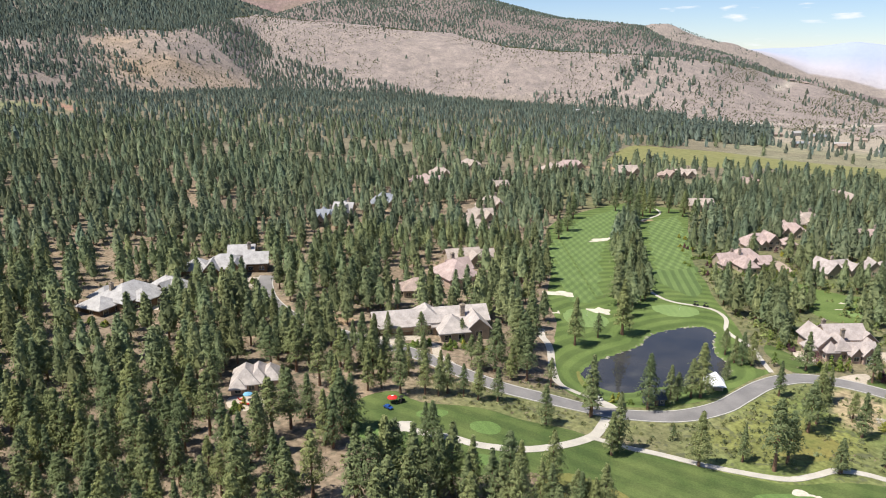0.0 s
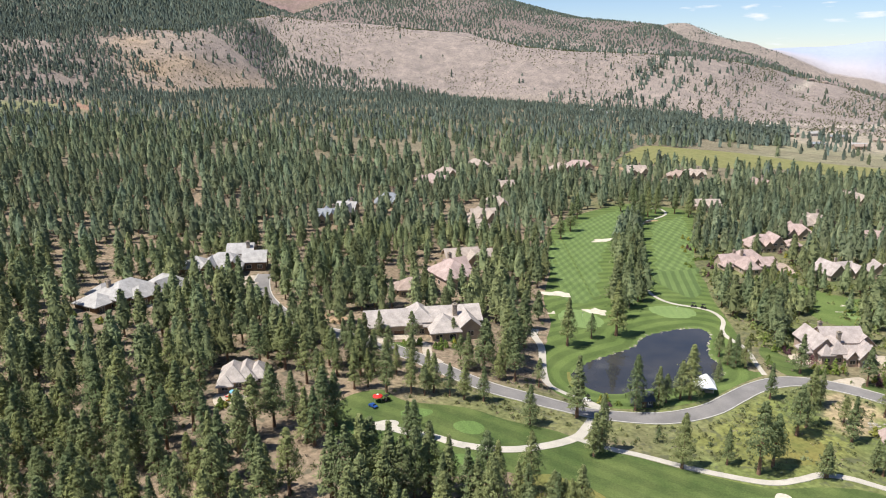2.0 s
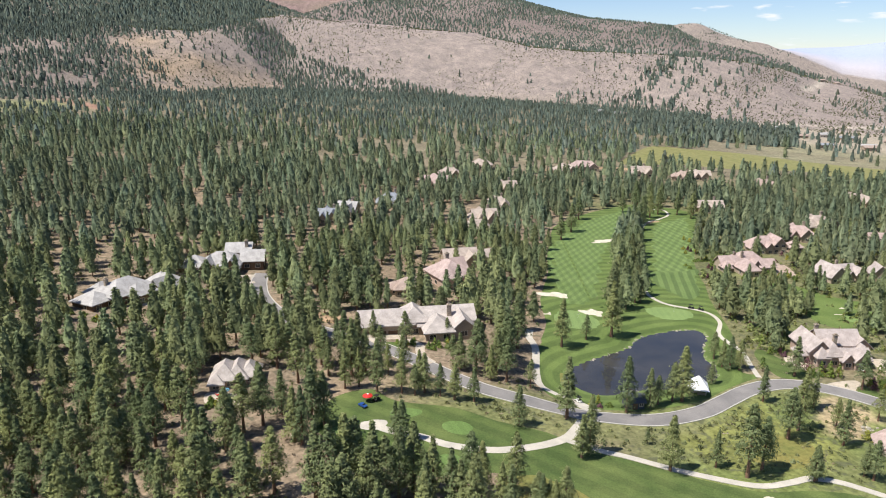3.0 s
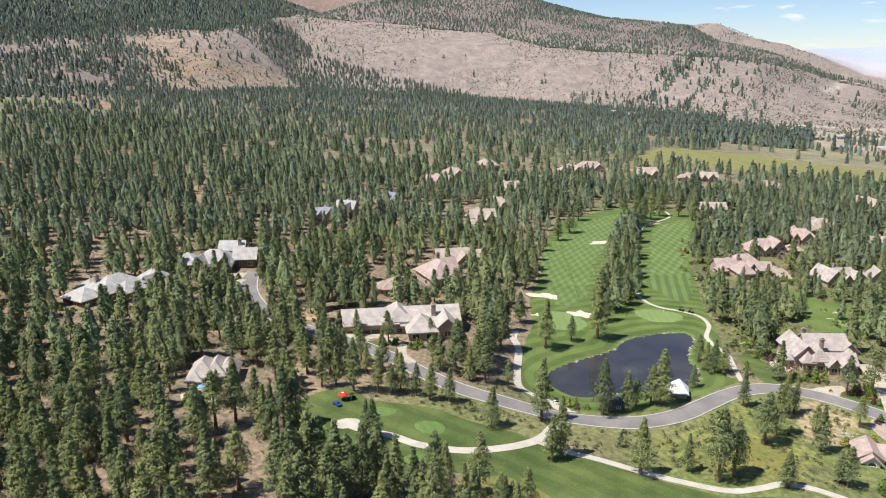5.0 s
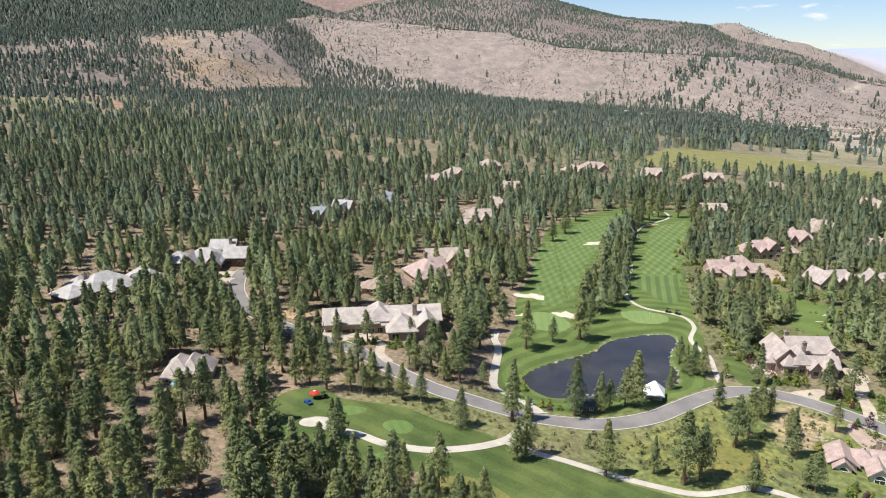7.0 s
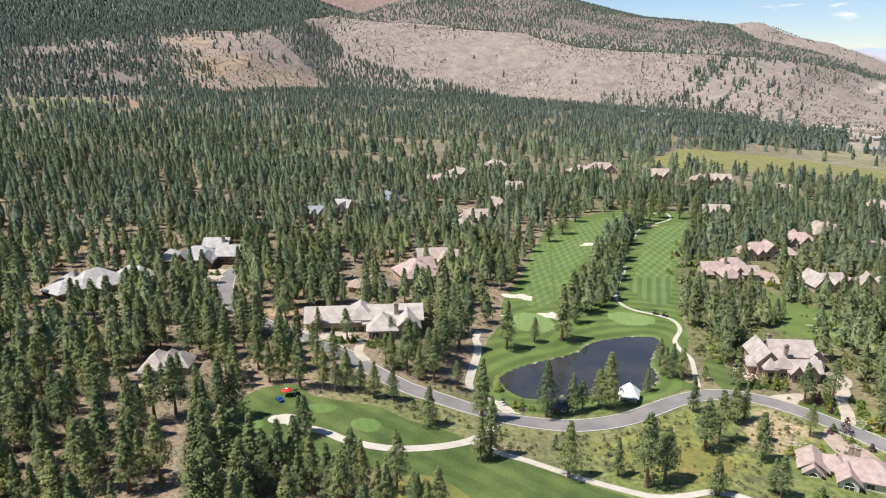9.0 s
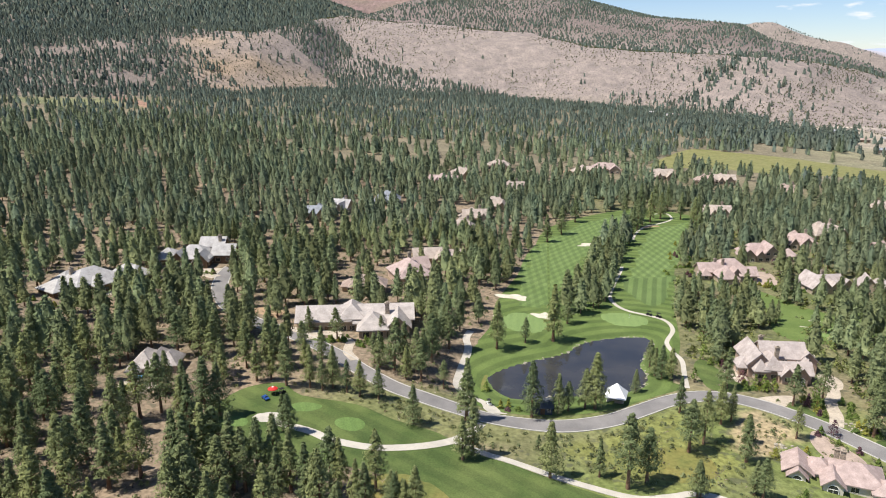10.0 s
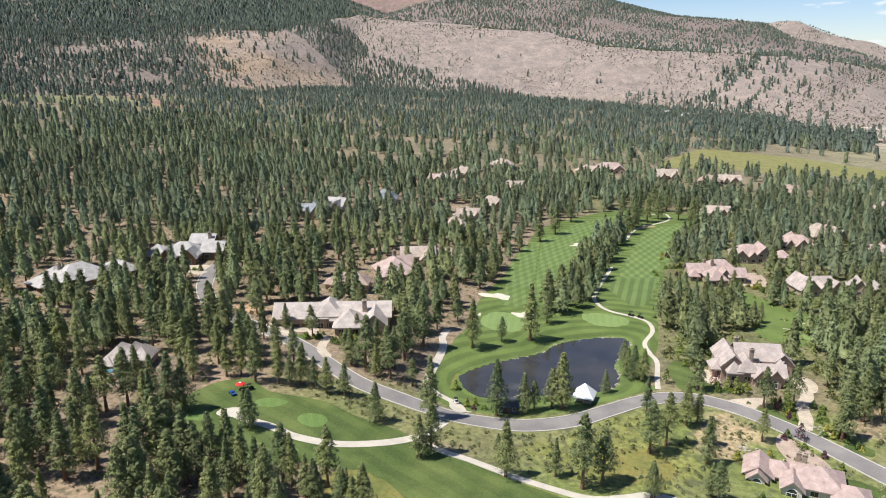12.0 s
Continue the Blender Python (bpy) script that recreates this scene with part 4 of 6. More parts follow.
def far_forest():
    rng = np.random.default_rng(11)
    x, y = jitter_points(rng, -760, 560, 280, 1120, 6.9)
    a, r = np.degrees(np.arctan2(x, y)), np.hypot(x, y)
    beyond = (y > 420) | (x < -330) | (x > 300)
    dens = np.full(x.shape, 0.74)
    dens = np.where(lump(x, y, 0.03, 4) > 0.38, 0.2, dens)
    dens = np.where(lump(x * 0.45, y * 1.5, 0.02, 7) > 0.42, 0.1, dens)
    dens = np.where((a > -12) & (a < 9) & (np.abs(r - 582 - 14 * lump(x, y, 0.02, 2)) < 34), 0.17, dens)
    dens = np.where((a > -19) & (a < -8) & (np.abs(r - 690 - 3 * a) < 16), 0.1, dens)
    dens = np.where(edge_distance(x, y, GLADE) < 12 * lump(x, y, 0.05, 1), 0.16, dens)
    dens = np.where((a > 1) & (r > 430) & (r < 640), 0.36, dens)
    dens = np.where((a > 14.5) & (a < 24.5) & (r > 850) & (r < 1040), 0.86, dens)
    dens = np.where((a >= 24.5) & (a < 32) & (r > 850) & (r < 1040), np.where(lump(x, y, 0.03, 2) > 0.2, 0.4, 0.03), dens)
    dens = np.where((a > 18.5) & (r > 560) & (r < 850), 0.03, dens)
    dens = np.where((a > 18.5) & (r > 1040), 0.05, dens)
    dens = np.where((a > 21) & (r < 560), 0.7, dens)
    foot = np.interp(a, *FOOT)
    keep = beyond & (rng.random(x.shape) < dens) & (a > -46) & (a < 40) & (r < foot + 10) & clear_of_plan(x, y)
    x, y, r, a = x[keep], y[keep], r[keep], a[keep]
    h = rng.uniform(8.0, 13.4, len(x)) * (1 - 0.28 * smooth(520, 800, r) * (a < 16))
    h = np.where((a > 13) & (a < 24.5) & (r > 850), h * 1.35, h)
    p = np.stack([x, y, h], -1)
    seam = r + rng.uniform(-190, 190, len(r))
    m = tree_mass("middle_forest", p[seam < 720], rng, variants(200, 6, 20, 3, 0.7, 2.4, 0.08, 0.7, (6, 4)), "dense green pine forest on the plain", tints=(0.72, 1.4))
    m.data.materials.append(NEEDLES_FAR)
    p2 = p[seam >= 720]
    # the forest's back edge, closer set
    x, y = jitter_points(rng, -800, 420, 690, 1300, 7.0)
    a, r = np.degrees(np.arctan2(x, y)), np.hypot(x, y)
    foot = np.interp(a, *FOOT)
    keep = (r > 1100) & (r < foot + np.where((a > 7) & (a < 17), 70, 15)) & (a > -46) & (a < 18) & (rng.random(x.shape) < np.where(r > foot, 0.35, 0.85))
    p3 = np.stack([x[keep], y[keep], rng.uniform(7, 10.5, keep.sum())], -1)
    m = tree_mass("far_forest", np.concatenate([p2, p3]), rng, variants(300, 5, 9, 2, 1.0, 2.8, 0.04, 0.7, (5, 3)), "far dense pine forest below the hills", tints=(0.72, 1.3))
    m.data.materials.append(NEEDLES_HAZED)


far_forest()


def hill_trees():
    """Pines on the slopes: sparse on the tan hill, closer on the ridges and in the gullies."""
    rng = np.random.default_rng(17)

    def spread(step, r0, r1, a0, a1, density):
        lim = r1 * 1.0
        x, y = jitter_points(rng, math.sin(radians(a0)) * lim, math.sin(radians(a1)) * lim, r0 * 0.65, lim, step)
        a, r = np.degrees(np.arctan2(x, y)), np.hypot(x, y)
        ok = (r > r0) & (r < r1) & (a > a0) & (a < a1)
        x, y, a, r = x[ok], y[ok], a[ok], r[ok]
        keep = rng.random(x.shape) < density(x, y, a, r)
        return x[keep], y[keep], a[keep]

    def slopes(x, y, a, r):
        foot, r2 = np.interp(a, *FOOT), np.interp(a, CREST[0], CREST[1])
        up = (r - foot) / (r2 - foot)
        patchy = lump(x, y, 0.02, 6)
        gully = -11.5 - 7.5 * np.clip(up, 0, 1.3)
        d = np.where(patchy > 0.55, 0.035, 0.008)
        d = np.where((a > gully) & (a < gully + 5), 0.05, d)
        ragged = a + 2.6 * lump(x, y, 0.02, 9) + 1.8 * lump(x, y, 0.055, 2)
        d = np.where(a < gully, 0.03 + 0.2 * (lump(x, y, 0.04, 1) > 0.4) + 0.3 * smooth(0.45, 1.0, up) * (lump(x, y, 0.06, 4) > -0.1), d)
        open_ground = np.clip(smooth(0.15, 0.6, lump(x, y, 0.02, 3)) + 0.6 * smooth(0.2, 0.6, lump(x, y, 0.05, 5)), 0, 1)
        d = np.where(a < gully, d + (0.95 - 0.72 * open_ground - d) * smooth(-22.5, -26.5, ragged), d)
        d = np.where(np.abs(a - gully) < 1.7 + 0.5 * lump(x, y, 0.03), 0.95, d)
        d = np.where((a > gully) & (a < 4) & (up < np.interp(a, [-14, -10, -5.8, -1.8, 2], [0.44, 0.34, 0.23, 0.1, 0.0]) + 0.05 * lump(x, y, 0.03, 5)), 0.88, d)
        d = np.where((a > 12) & (a < 21), np.where(np.abs(a - 13.4 - up * 3.5) < 1.9, 0.42, 0.06) * np.where(lump(x, y, 0.045, 3) > -0.1, 1.0, 0.25), d)
        d = np.where(a > 21, 0.012, d)
        d = np.where((up > 0.93) & (a > 1), 0.10, d)
        d = np.where((up > 1.0) & (a < -16), 0.9, d)
        return np.where((r < foot) | (up > 1.18), 0, d)

    def ridge(x, y, a, r):
        r2 = np.interp(a, CREST[0], CREST[1])
        patchy = lump(x, y, 0.011, 6)
        d = np.where(patchy > 0.35, 0.54, 0.86)
        d = np.where(a < -16, 0.95, d)
        d = np.where(a > 10, 0.55 - 0.3 * (patchy > 0.1), d)
        d = np.where(a > 17, 0.26 - 0.16 * (patchy > 0.0), d)
        d = np.where((a > -15.5) & (a < -8), 0.34, d)
        return np.where(r < r2 + 120, 0, d)

    x, y, a = spread(6.4, 880, 2150, -46, 34, slopes)
    m = tree_mass("hill_pines", np.stack([x, y, rng.uniform(6, 11.5, len(x)) * (1 + 0.3 * (a > 11))], -1), rng, variants(400, 4, 6, 2, 1.1, 3.1, 0.02, 0.8, (5, 3)), "scattered dark pines on the tan hillside", tints=(0.7, 1.15))
    m.data.materials.append(NEEDLES_HAZED)
    x, y, a = spread(9.6, 1450, 2790, -46, 30, ridge)
    tall = rng.uniform(5.0, 9.0, len(x)) * (1 + 0.75 * smooth(-11, -16, a))
    m = tree_mass("ridge_pines", np.stack([x, y, tall], -1), rng, [crown_core(np.random.default_rng(500 + i), 10, 5.0, -0.08, 4, 2, 0.7) for i in range(4)], "dark pines covering the high ridge", tints=(0.65, 1.1))
    m.data.materials.append(NEEDLES_HAZED)
    x, y, a = spread(9.5, 2880, 3170, 7, 28, lambda x, y, a, r: np.where(lump(x, y, 0.02, 4) > 0.0, 0.5, 0.1) * smooth(25, 18, a))
    m = tree_mass("peak_pines", np.stack([x, y, rng.uniform(4, 7, len(x))], -1), rng, [crown_core(np.random.default_rng(520 + i), 10, 5.0, -0.08, 4, 2, 0.7) for i in range(4)], "dark pines on the far rocky peak", tints=(0.65, 1.1))
    m.data.materials.append(NEEDLES_HAZED)


hill_trees()


def hill_scrub():
    """Low dark bushes dotted over the bare hill."""
    rng = np.random.default_rng(29)
    x, y = jitter_points(rng, -900, 1300, 900, 2300, 6.3)
    a, r = np.degrees(np.arctan2(x, y)), np.hypot(x, y)
    foot, r2 = np.interp(a, *FOOT), np.interp(a, CREST[0], CREST[1])
    keep = (r > foot) & (r < r2 + 60) & (a > -25) & (a < 34) & (rng.random(x.shape) < 0.62 + 0.3 * lump(x, y, 0.015, 8))
    p = np.stack([x[keep], y[keep], rng.uniform(3.5, 8, keep.sum())], -1)
    vs = [crown_tris(np.random.default_rng(650 + i), 2.4, 1.9, 0.0, 3, 2, 1.7) for i in range(4)]
    m = tree_mass("hill_scrub", p, rng, vs, "low dark scrub dotted over the bare hillside", tints=(0.35, 0.8))
    m.data.materials.append(SHRUB)


hill_scrub()


def shrubs():
    rng = np.random.default_rng(23)
    x, y = jitter_points(rng, -150, 150, 80, 270, 1.9)
    keep = (rng.random(x.shape) < np.where(((x > 20) & (y < 160)) | ((x > -18) & (y > 128) & (y < 152)), 0.55, 0.42) * (0.6 + 0.6 * lump(x, y, 0.12, 2))) & clear_of_plan(x, y)
    p = np.stack([x[keep], y[keep], rng.uniform(0.2, 0.66, keep.sum()) * 10], -1)
    vs = [crown_tris(np.random.default_rng(600 + i), 1.6, 1.5, 0.0, 11, 4, 0.42) for i in range(4)]
    x, y = jitter_points(rng, 8, 112, 112, 162, 1.25)
    keep = (rng.random(x.shape) < 0.22 + 0.5 * lump(x, y, 0.15, 4)) & clear_of_plan(x, y)
    p = np.concatenate([p, np.stack([x[keep], y[keep], rng.uniform(0.15, 0.5, keep.sum()) * 10], -1)])
    m = tree_mass("sagebrush", p, rng, vs, "low grey-green sagebrush over dry ground", tints=(0.7, 1.35))
    m.data.materials.append(SHRUB)
    # leafy undergrowth between the pines east of the pond
    x, y = jitter_points(rng, 86, 190, 164, 330, 2.6)
    keep = (rng.random(x.shape) < 0.45 + 0.6 * lump(x, y, 0.1, 6)) & clear_of_plan(x, y)
    p = np.stack([x[keep], y[keep], rng.uniform(5, 14, keep.sum())], -1)
    vs = [crown_tris(np.random.default_rng(620 + i), 1.7, 1.3, 0.0, 9, 4, 0.42) for i in range(4)]
    m = tree_mass("undergrowth", p, rng, vs, "leafy green undergrowth between the pines", tints=(0.6, 1.4))
    m.data.materials.append(UNDERGROWTH)


shrubs()


def litter():
    """Dry twigs and bleached brush on the forest floor."""
    rng = np.random.default_rng(61)
    x, y = jitter_points(rng, -140, 120, 78, 230, 1.8)
    keep = (rng.random(x.shape) < np.where(x > 25, 0.15, 0.8) * (0.7 + 0.6 * lump(x, y, 0.1, 3))) & clear_of_plan(x, y)
    p = np.stack([x[keep], y[keep], rng.uniform(2, 6.5, keep.sum())], -1)
    vs = [crown_tris(np.random.default_rng(680 + i), 0.9, 2.0, 0.0, 4, 3, 0.42) for i in range(4)]
    m = tree_mass("dry_brush", p, rng, vs, "bleached dry brush and twigs on the forest floor", tints=(0.5, 1.3))
    m.data.materials.append(BRUSH)


litter()


# ---- houses ----
def box(bm, x0, x1, y0, y1, z0, z1):
    v = [bm.verts.new(q) for q in ((x0, y0, z0), (x1, y0, z0), (x1, y1, z0), (x0, y1, z0), (x0, y0, z1), (x1, y0, z1), (x1, y1, z1), (x0, y1, z1))]
    for q in ((3, 2, 1, 0), (4, 5, 6, 7), (0, 1, 5, 4), (1, 2, 6, 5), (2, 3, 7, 6), (3, 0, 4, 7)):
        bm.faces.new([v[i] for i in q])
    return v


def roof_mesh(w, d, z, rise, kind, over=0.7, thick=0.28):
    """A hip or gable roof, ridge along the longer side, with eaves and thickness."""
    bm = bmesh.new()
    along = w >= d
    hw, hd = w / 2 + over, d / 2 + over
    a, b = (hw, hd) if along else (hd, hw)
    ridge = a - b * 0.95 if kind == "hip" else a
    ridge = max(ridge, 0.02)
    lift = rise * (b / (b - over))
    ze = z - rise * over / (b - over)
    pts = [(-a, -b, ze), (a, -b, ze), (a, b, ze), (-a, b, ze), (-ridge, 0, ze + lift), (ridge, 0, ze + lift)]
    if not along:
        pts = [(-q[1], q[0], q[2]) for q in pts]
    top = [bm.verts.new(q) for q in pts]
    low = [bm.verts.new((q[0], q[1], q[2] - thick)) for q in pts]
    for q in ((0, 1, 5, 4), (2, 3, 4, 5), (3, 0, 4), (1, 2, 5)):
        if kind == "gable" and len(q) == 3:
            continue
        bm.faces.new([top[i] for i in q])
        bm.faces.new([low[i] for i in reversed(q)])
    rim = (0, 1, 2, 3) if kind == "hip" else (0, 1, 5, 2, 3, 4)
    for i in range(len(rim)):
        p, q = rim[i], rim[(i + 1) % len(rim)]
        bm.faces.new([low[p], low[q], top[q], top[p]])
    return bm


def wall_mesh(w, d, z0, z1, rise, kind):
    bm = bmesh.new()
    box(bm, -w / 2, w / 2, -d / 2, d / 2, z0, z1)
    if kind == "gable":
        along = w >= d
        b = (d if along else w) / 2
        a = (w if along else d) / 2
        for s in (-1, 1):
            q = [(s * (a - 0.002), -b, z1), (s * (a - 0.002), b, z1), (s * (a - 0.002), 0, z1 + rise - 0.1)]
            q2 = [(s * (a - 0.25), t[1], t[2]) for t in q]
            if not along:
                q, q2 = [(-t[1], t[0], t[2]) for t in q], [(-t[1], t[0], t[2]) for t in q2]
            f, g = [bm.verts.new(t) for t in q], [bm.verts.new(t) for t in q2]
            bm.faces.new(f)
            bm.faces.new(g[::-1])
            for i in range(3):
                bm.faces.new([f[i], g[i], g[(i + 1) % 3], f[(i + 1) % 3]])
    return bm


def window_part(parent, x, y, z, w, h, side, mat=None, name="window"):
    """A window or door standing 6 cm proud of a wall facing side ('s', 'n', 'e', 'w'), with its pane."""
    bm = bmesh.new()
    t = 0.09
    for x0, x1, z0, z1 in ((-w / 2, -w / 2 + t, 0, h), (w / 2 - t, w / 2, 0, h), (-w / 2 + t, w / 2 - t, 0, t), (-w / 2 + t, w / 2 - t, h - t, h), (-0.03, 0.03, t, h - t)):
        box(bm, x0, x1, -0.07, 0.04, z0, z1)
    fr = part(name, bm, mat or TRIM, parent)
    fr.matrix_basis = pose(x, y, z, 0, 0, {"s": 0, "e": 90, "n": 180, "w": -90}[side])
    bm = bmesh.new()
    box(bm, -w / 2 + t, w / 2 - t, -0.03, 0.02, t, h - t)
    part("pane", bm, GLASS, fr)
    return fr


def house(x, y, rot, blocks, roof, wall, label, chimneys=(), garage=(), z=None, detail=True, timber=TIMBER, size=1 / U):
    """blocks: (x, y, width, depth, wall height, roof rise, 'hip' or 'gable') in the house's own plan; south faces the road."""
    root = new("house")
    c, s = math.cos(radians(rot)), math.sin(radians(rot))
    base = min(gz(x + (q[0] * c - q[1] * s) * size, y + (q[0] * s + q[1] * c) * size) for q in blocks) if z is None else z
    root.matrix_basis = pose(x, y, base, 0, 0, rot) @ Matrix.Scale(size, 4)
    for bx, by, w, d, h, rise, kind in blocks:
        wl_ = part("wall", wall_mesh(w, d, -2.5, h, rise, kind), wall, root)
        wl_.matrix_basis = pose(bx, by, 0)
        rf = part("roof", roof_mesh(w, d, h, rise, kind), roof, root)
        rf.matrix_basis = pose(bx, by, 0.02)
        if not detail:
            continue
        n = max(1, int(w / 3.4))
        for i in range(n):
            wx = bx + (i + 0.5) * w / n - w / 2
            for zz in ([0.9] if h < 4.6 else [0.9, 3.7]):
                ww = min(1.9, w / n * 0.6)
                window_part(root, wx, by - d / 2, zz, ww, 1.5 if zz < 2 else 1.2, "s")
        for side, sx in (("e", w / 2), ("w", -w / 2)):
            for zz in ([0.9] if h < 4.6 else [0.9, 3.7]):
                window_part(root, bx + sx, by - d * 0.12, zz, 1.6, 1.4, side)
    for cx, cy, top in chimneys:
        bm = bmesh.new()
        box(bm, -0.6, 0.6, -0.45, 0.45, 1.0, top)
        box(bm, -0.75, 0.75, -0.6, 0.6, top, top + 0.25)
        box(bm, -0.35, 0.35, -0.25, 0.25, top + 0.25, top + 0.6)
        ch = part("chimney", bm, STONEWALL, root, "stone chimney with a cap")
        ch.matrix_basis = pose(cx, cy, 0)
    for gx, gy, side in garage:
        bm = bmesh.new()
        for r in range(4):
            box(bm, -1.35, 1.35, -0.08, 0.03, 0.05 + r * 0.58, 0.6 + r * 0.58)
        g = part("garage_door", bm, timber, root, "panelled garage door")
        g.matrix_basis = pose(gx, gy, 0, 0, 0, {"s": 0, "e": 90, "n": 180, "w": -90}[side])
    return tagged(root, label, "house", "houses in the pines")


def arched_window(parent, x, y, z, w, h):
    """A wide window under a round arch on a south gable: frame, mullions and pane."""
    bm = bmesh.new()
    r, t, n = w / 2, 0.14, 12
    for x0, x1, z0, z1 in ((-r, -r + t, 0, h), (r - t, r, 0, h), (-r + t, r - t, 0, t), (-r + t, r - t, h - 0.06, h + 0.06), (-0.05, 0.05, t, h - 0.06)):
        box(bm, x0, x1, -0.2, 0.02, z0, z1)
    for k in range(n):
        q = [(math.cos(math.pi * (k + e) / n), math.sin(math.pi * (k + e) / n)) for e in (0, 1)]
        lo = [[bm.verts.new((c * g, yy, h + sn * g)) for c, sn in q for g in (r - t, r)] for yy in (-0.2, 0.02)]
        for f in ((0, 1, 3, 2), (4, 6, 7, 5), (1, 5, 7, 3), (0, 2, 6, 4)):
            v = lo[0] + lo[1]
            bm.faces.new([v[m] for m in f])
    fr = part("arched_window", bm, WHITE, parent, "cream arched window frame")
    fr.matrix_basis = pose(x, y, z)
    bm = bmesh.new()
    edge = [(-r + t, 0.05), (r - t, 0.05)] + [(math.cos(math.pi * k / n) * (r - t), h + math.sin(math.pi * k / n) * (r - t)) for k in range(n + 1)]
    a, b = [bm.verts.new((px, -0.12, pz)) for px, pz in edge], [bm.verts.new((px, -0.05, pz)) for px, pz in edge]
    bm.faces.new(a)
    bm.faces.new(b[::-1])
    for k in range(len(edge)):
        m = (k + 1) % len(edge)
        bm.faces.new([a[k], b[k], b[m], a[m]])
    part("pane", bm, GLASS, fr)
    return fr


house(-4, 184, 12, [(-8.2, 0, 14.4, 8.5, 4.4, 2.8, "gable"), (-0.5, 1, 6.5, 10, 5.0, 2.8, "hip"), (8.5, 2, 16, 9, 3.8, 2.8, "gable"), (5.5, -5, 7.5, 8.5, 3.6, 3.0, "hip"), (12.5, -4, 6, 8, 3.6, 2.6, "gable"), (2.5, -2.5, 4, 4, 4.0, 2.0, "gable")],
      ROOF_PALE, STUCCO, "long tan house with pale roofs and a paved forecourt", chimneys=((9.5, -1.0, 7.6),), garage=((-13.2, -4.27, "s"), (-9.9, -4.27, "s"), (-6.6, -4.27, "s")), size=0.98)
house(-90.8, 194.6, 65, [(1, 0, 17, 13, 4.2, 3.6, "hip"), (-9.5, 1.5, 9, 10, 3.4, 2.5, "hip"), (2, -6, 9, 8, 3.8, 2.6, "hip"), (-3, 6, 8, 7, 4.0, 2.6, "hip"), (14.5, -5.5, 8, 13, 3.8, 2.8, "hip"), (11, -6.5, 5, 4, 3.8, 2.2, "gable")],
      ROOF_GREY, TIMBER, "large house with pale grey hipped roofs and dark walls", chimneys=((-4, 2, 8.2),), size=0.86)
house(-70, 230, 8, [(2, 8, 9, 8, 5.8, 2.6, "gable"), (-3, -1, 14, 11, 3.8, 3.6, "hip"), (-7, -5.5, 5.5, 7, 3.6, 3.0, "gable"), (1.5, -6, 5, 6, 3.6, 2.8, "gable"), (8, 2, 8, 8, 4.0, 3.0, "gable"), (-12.5, -3, 9, 9, 3.8, 3.0, "hip")],
      ROOF_GREY, TIMBER, "two-storey house with pale grey roofs and brown walls", chimneys=((5, 6, 9.2),), size=0.9)
house(-42, 146.5, 10, [(-2.6, 0, 7.6, 11, 3.6, 3.4, "hip"), (1.2, 0.8, 6, 11, 3.5, 3.0, "hip"), (4.8, 1, 5.6, 8, 3.4, 2.8, "hip"), (-4.6, -5, 4, 4, 3.0, 1.8, "hip")], ROOF_PALE, STUCCO_PINK, "small house with tan hipped roofs and a patio", size=0.72)
stone_house = house(106, 178, 2, [(2.6, 4, 13, 9, 5.6, 3.4, "gable"), (9.6, 3.4, 6, 7.6, 4.6, 2.8, "gable"), (-6.2, 1.6, 6.6, 13, 5.2, 3.2, "gable"), (-2.4, -2.6, 5.2, 9, 4.8, 3.0, "hip"), (3.6, -5, 9.4, 5.8, 3.6, 2.5, "gable"),
                             (1.0, -7.0, 3.0, 3.8, 3.7, 1.9, "gable"), (4.8, -7.4, 3.6, 4.4, 3.9, 2.2, "gable"), (-9.9, -1.4, 4, 5, 3.8, 2.0, "hip"), (8.4, -1.6, 2.8, 4.4, 4.2, 2.0, "gable"), (-6.2, -5.4, 3.4, 3.6, 4.4, 2.2, "hip")],
      ROOF_SAND, STUCCO_PINK, "large stone house with many tan gables above the road", chimneys=((-3.6, 4.4, 10.2), (-0.4, -1.8, 9.0)), size=0.8)
arched_window(stone_house, 4.8, -9.6, 0.2, 1.9, 1.6)
house(112, 258, 8, [(4, 5, 16, 11, 4.4, 4.2, "hip"), (-7, 3, 9, 8, 4.0, 3.2, "gable"), (-1, -6, 8, 11, 3.8, 3.6, "hip"), (9.5, -3, 8, 8, 3.8, 3.0, "gable"), (4, -3.5, 4, 5, 4.2, 2.6, "gable"), (-9.5, -1.5, 4, 5, 3.4, 2.2, "hip")],
      ROOF_PINK, STUCCO, "rambling house with rose-tan hipped roofs", chimneys=((-3, 4, 8.4), (0, 2, 8.8)), size=0.74)
house(130, 287, 5, [(0, 0, 14, 10, 4.4, 4.0, "hip"), (6.5, -1, 7, 11, 4.8, 4.0, "gable"), (16.5, -1, 7, 7, 3.4, 2.6, "hip"), (-5, -4, 7, 8, 3.8, 3.4, "gable"), (1, -5, 4, 5, 4.0, 2.4, "gable")], ROOF_PINK, STUCCO, "house with rose-tan roofs and a small wing", size=0.78)
house(-7, 213, 8, [(0, 0, 14, 9, 3.8, 3.2, "hip"), (-7, 1, 6, 6, 3.2, 2, "hip")], ROOF_BROWN, STUCCO, "house with a brown hipped roof among pines", size=0.8)
house(4, 227, 30, [(0, 0, 12, 14, 4.4, 4.2, "hip"), (4, 5, 8, 7, 4.4, 3, "gable")], ROOF_PINK, STUCCO_PINK, "house with a steep rose tiled roof and a chimney", chimneys=((1, 3.5, 9.6),), size=0.94)
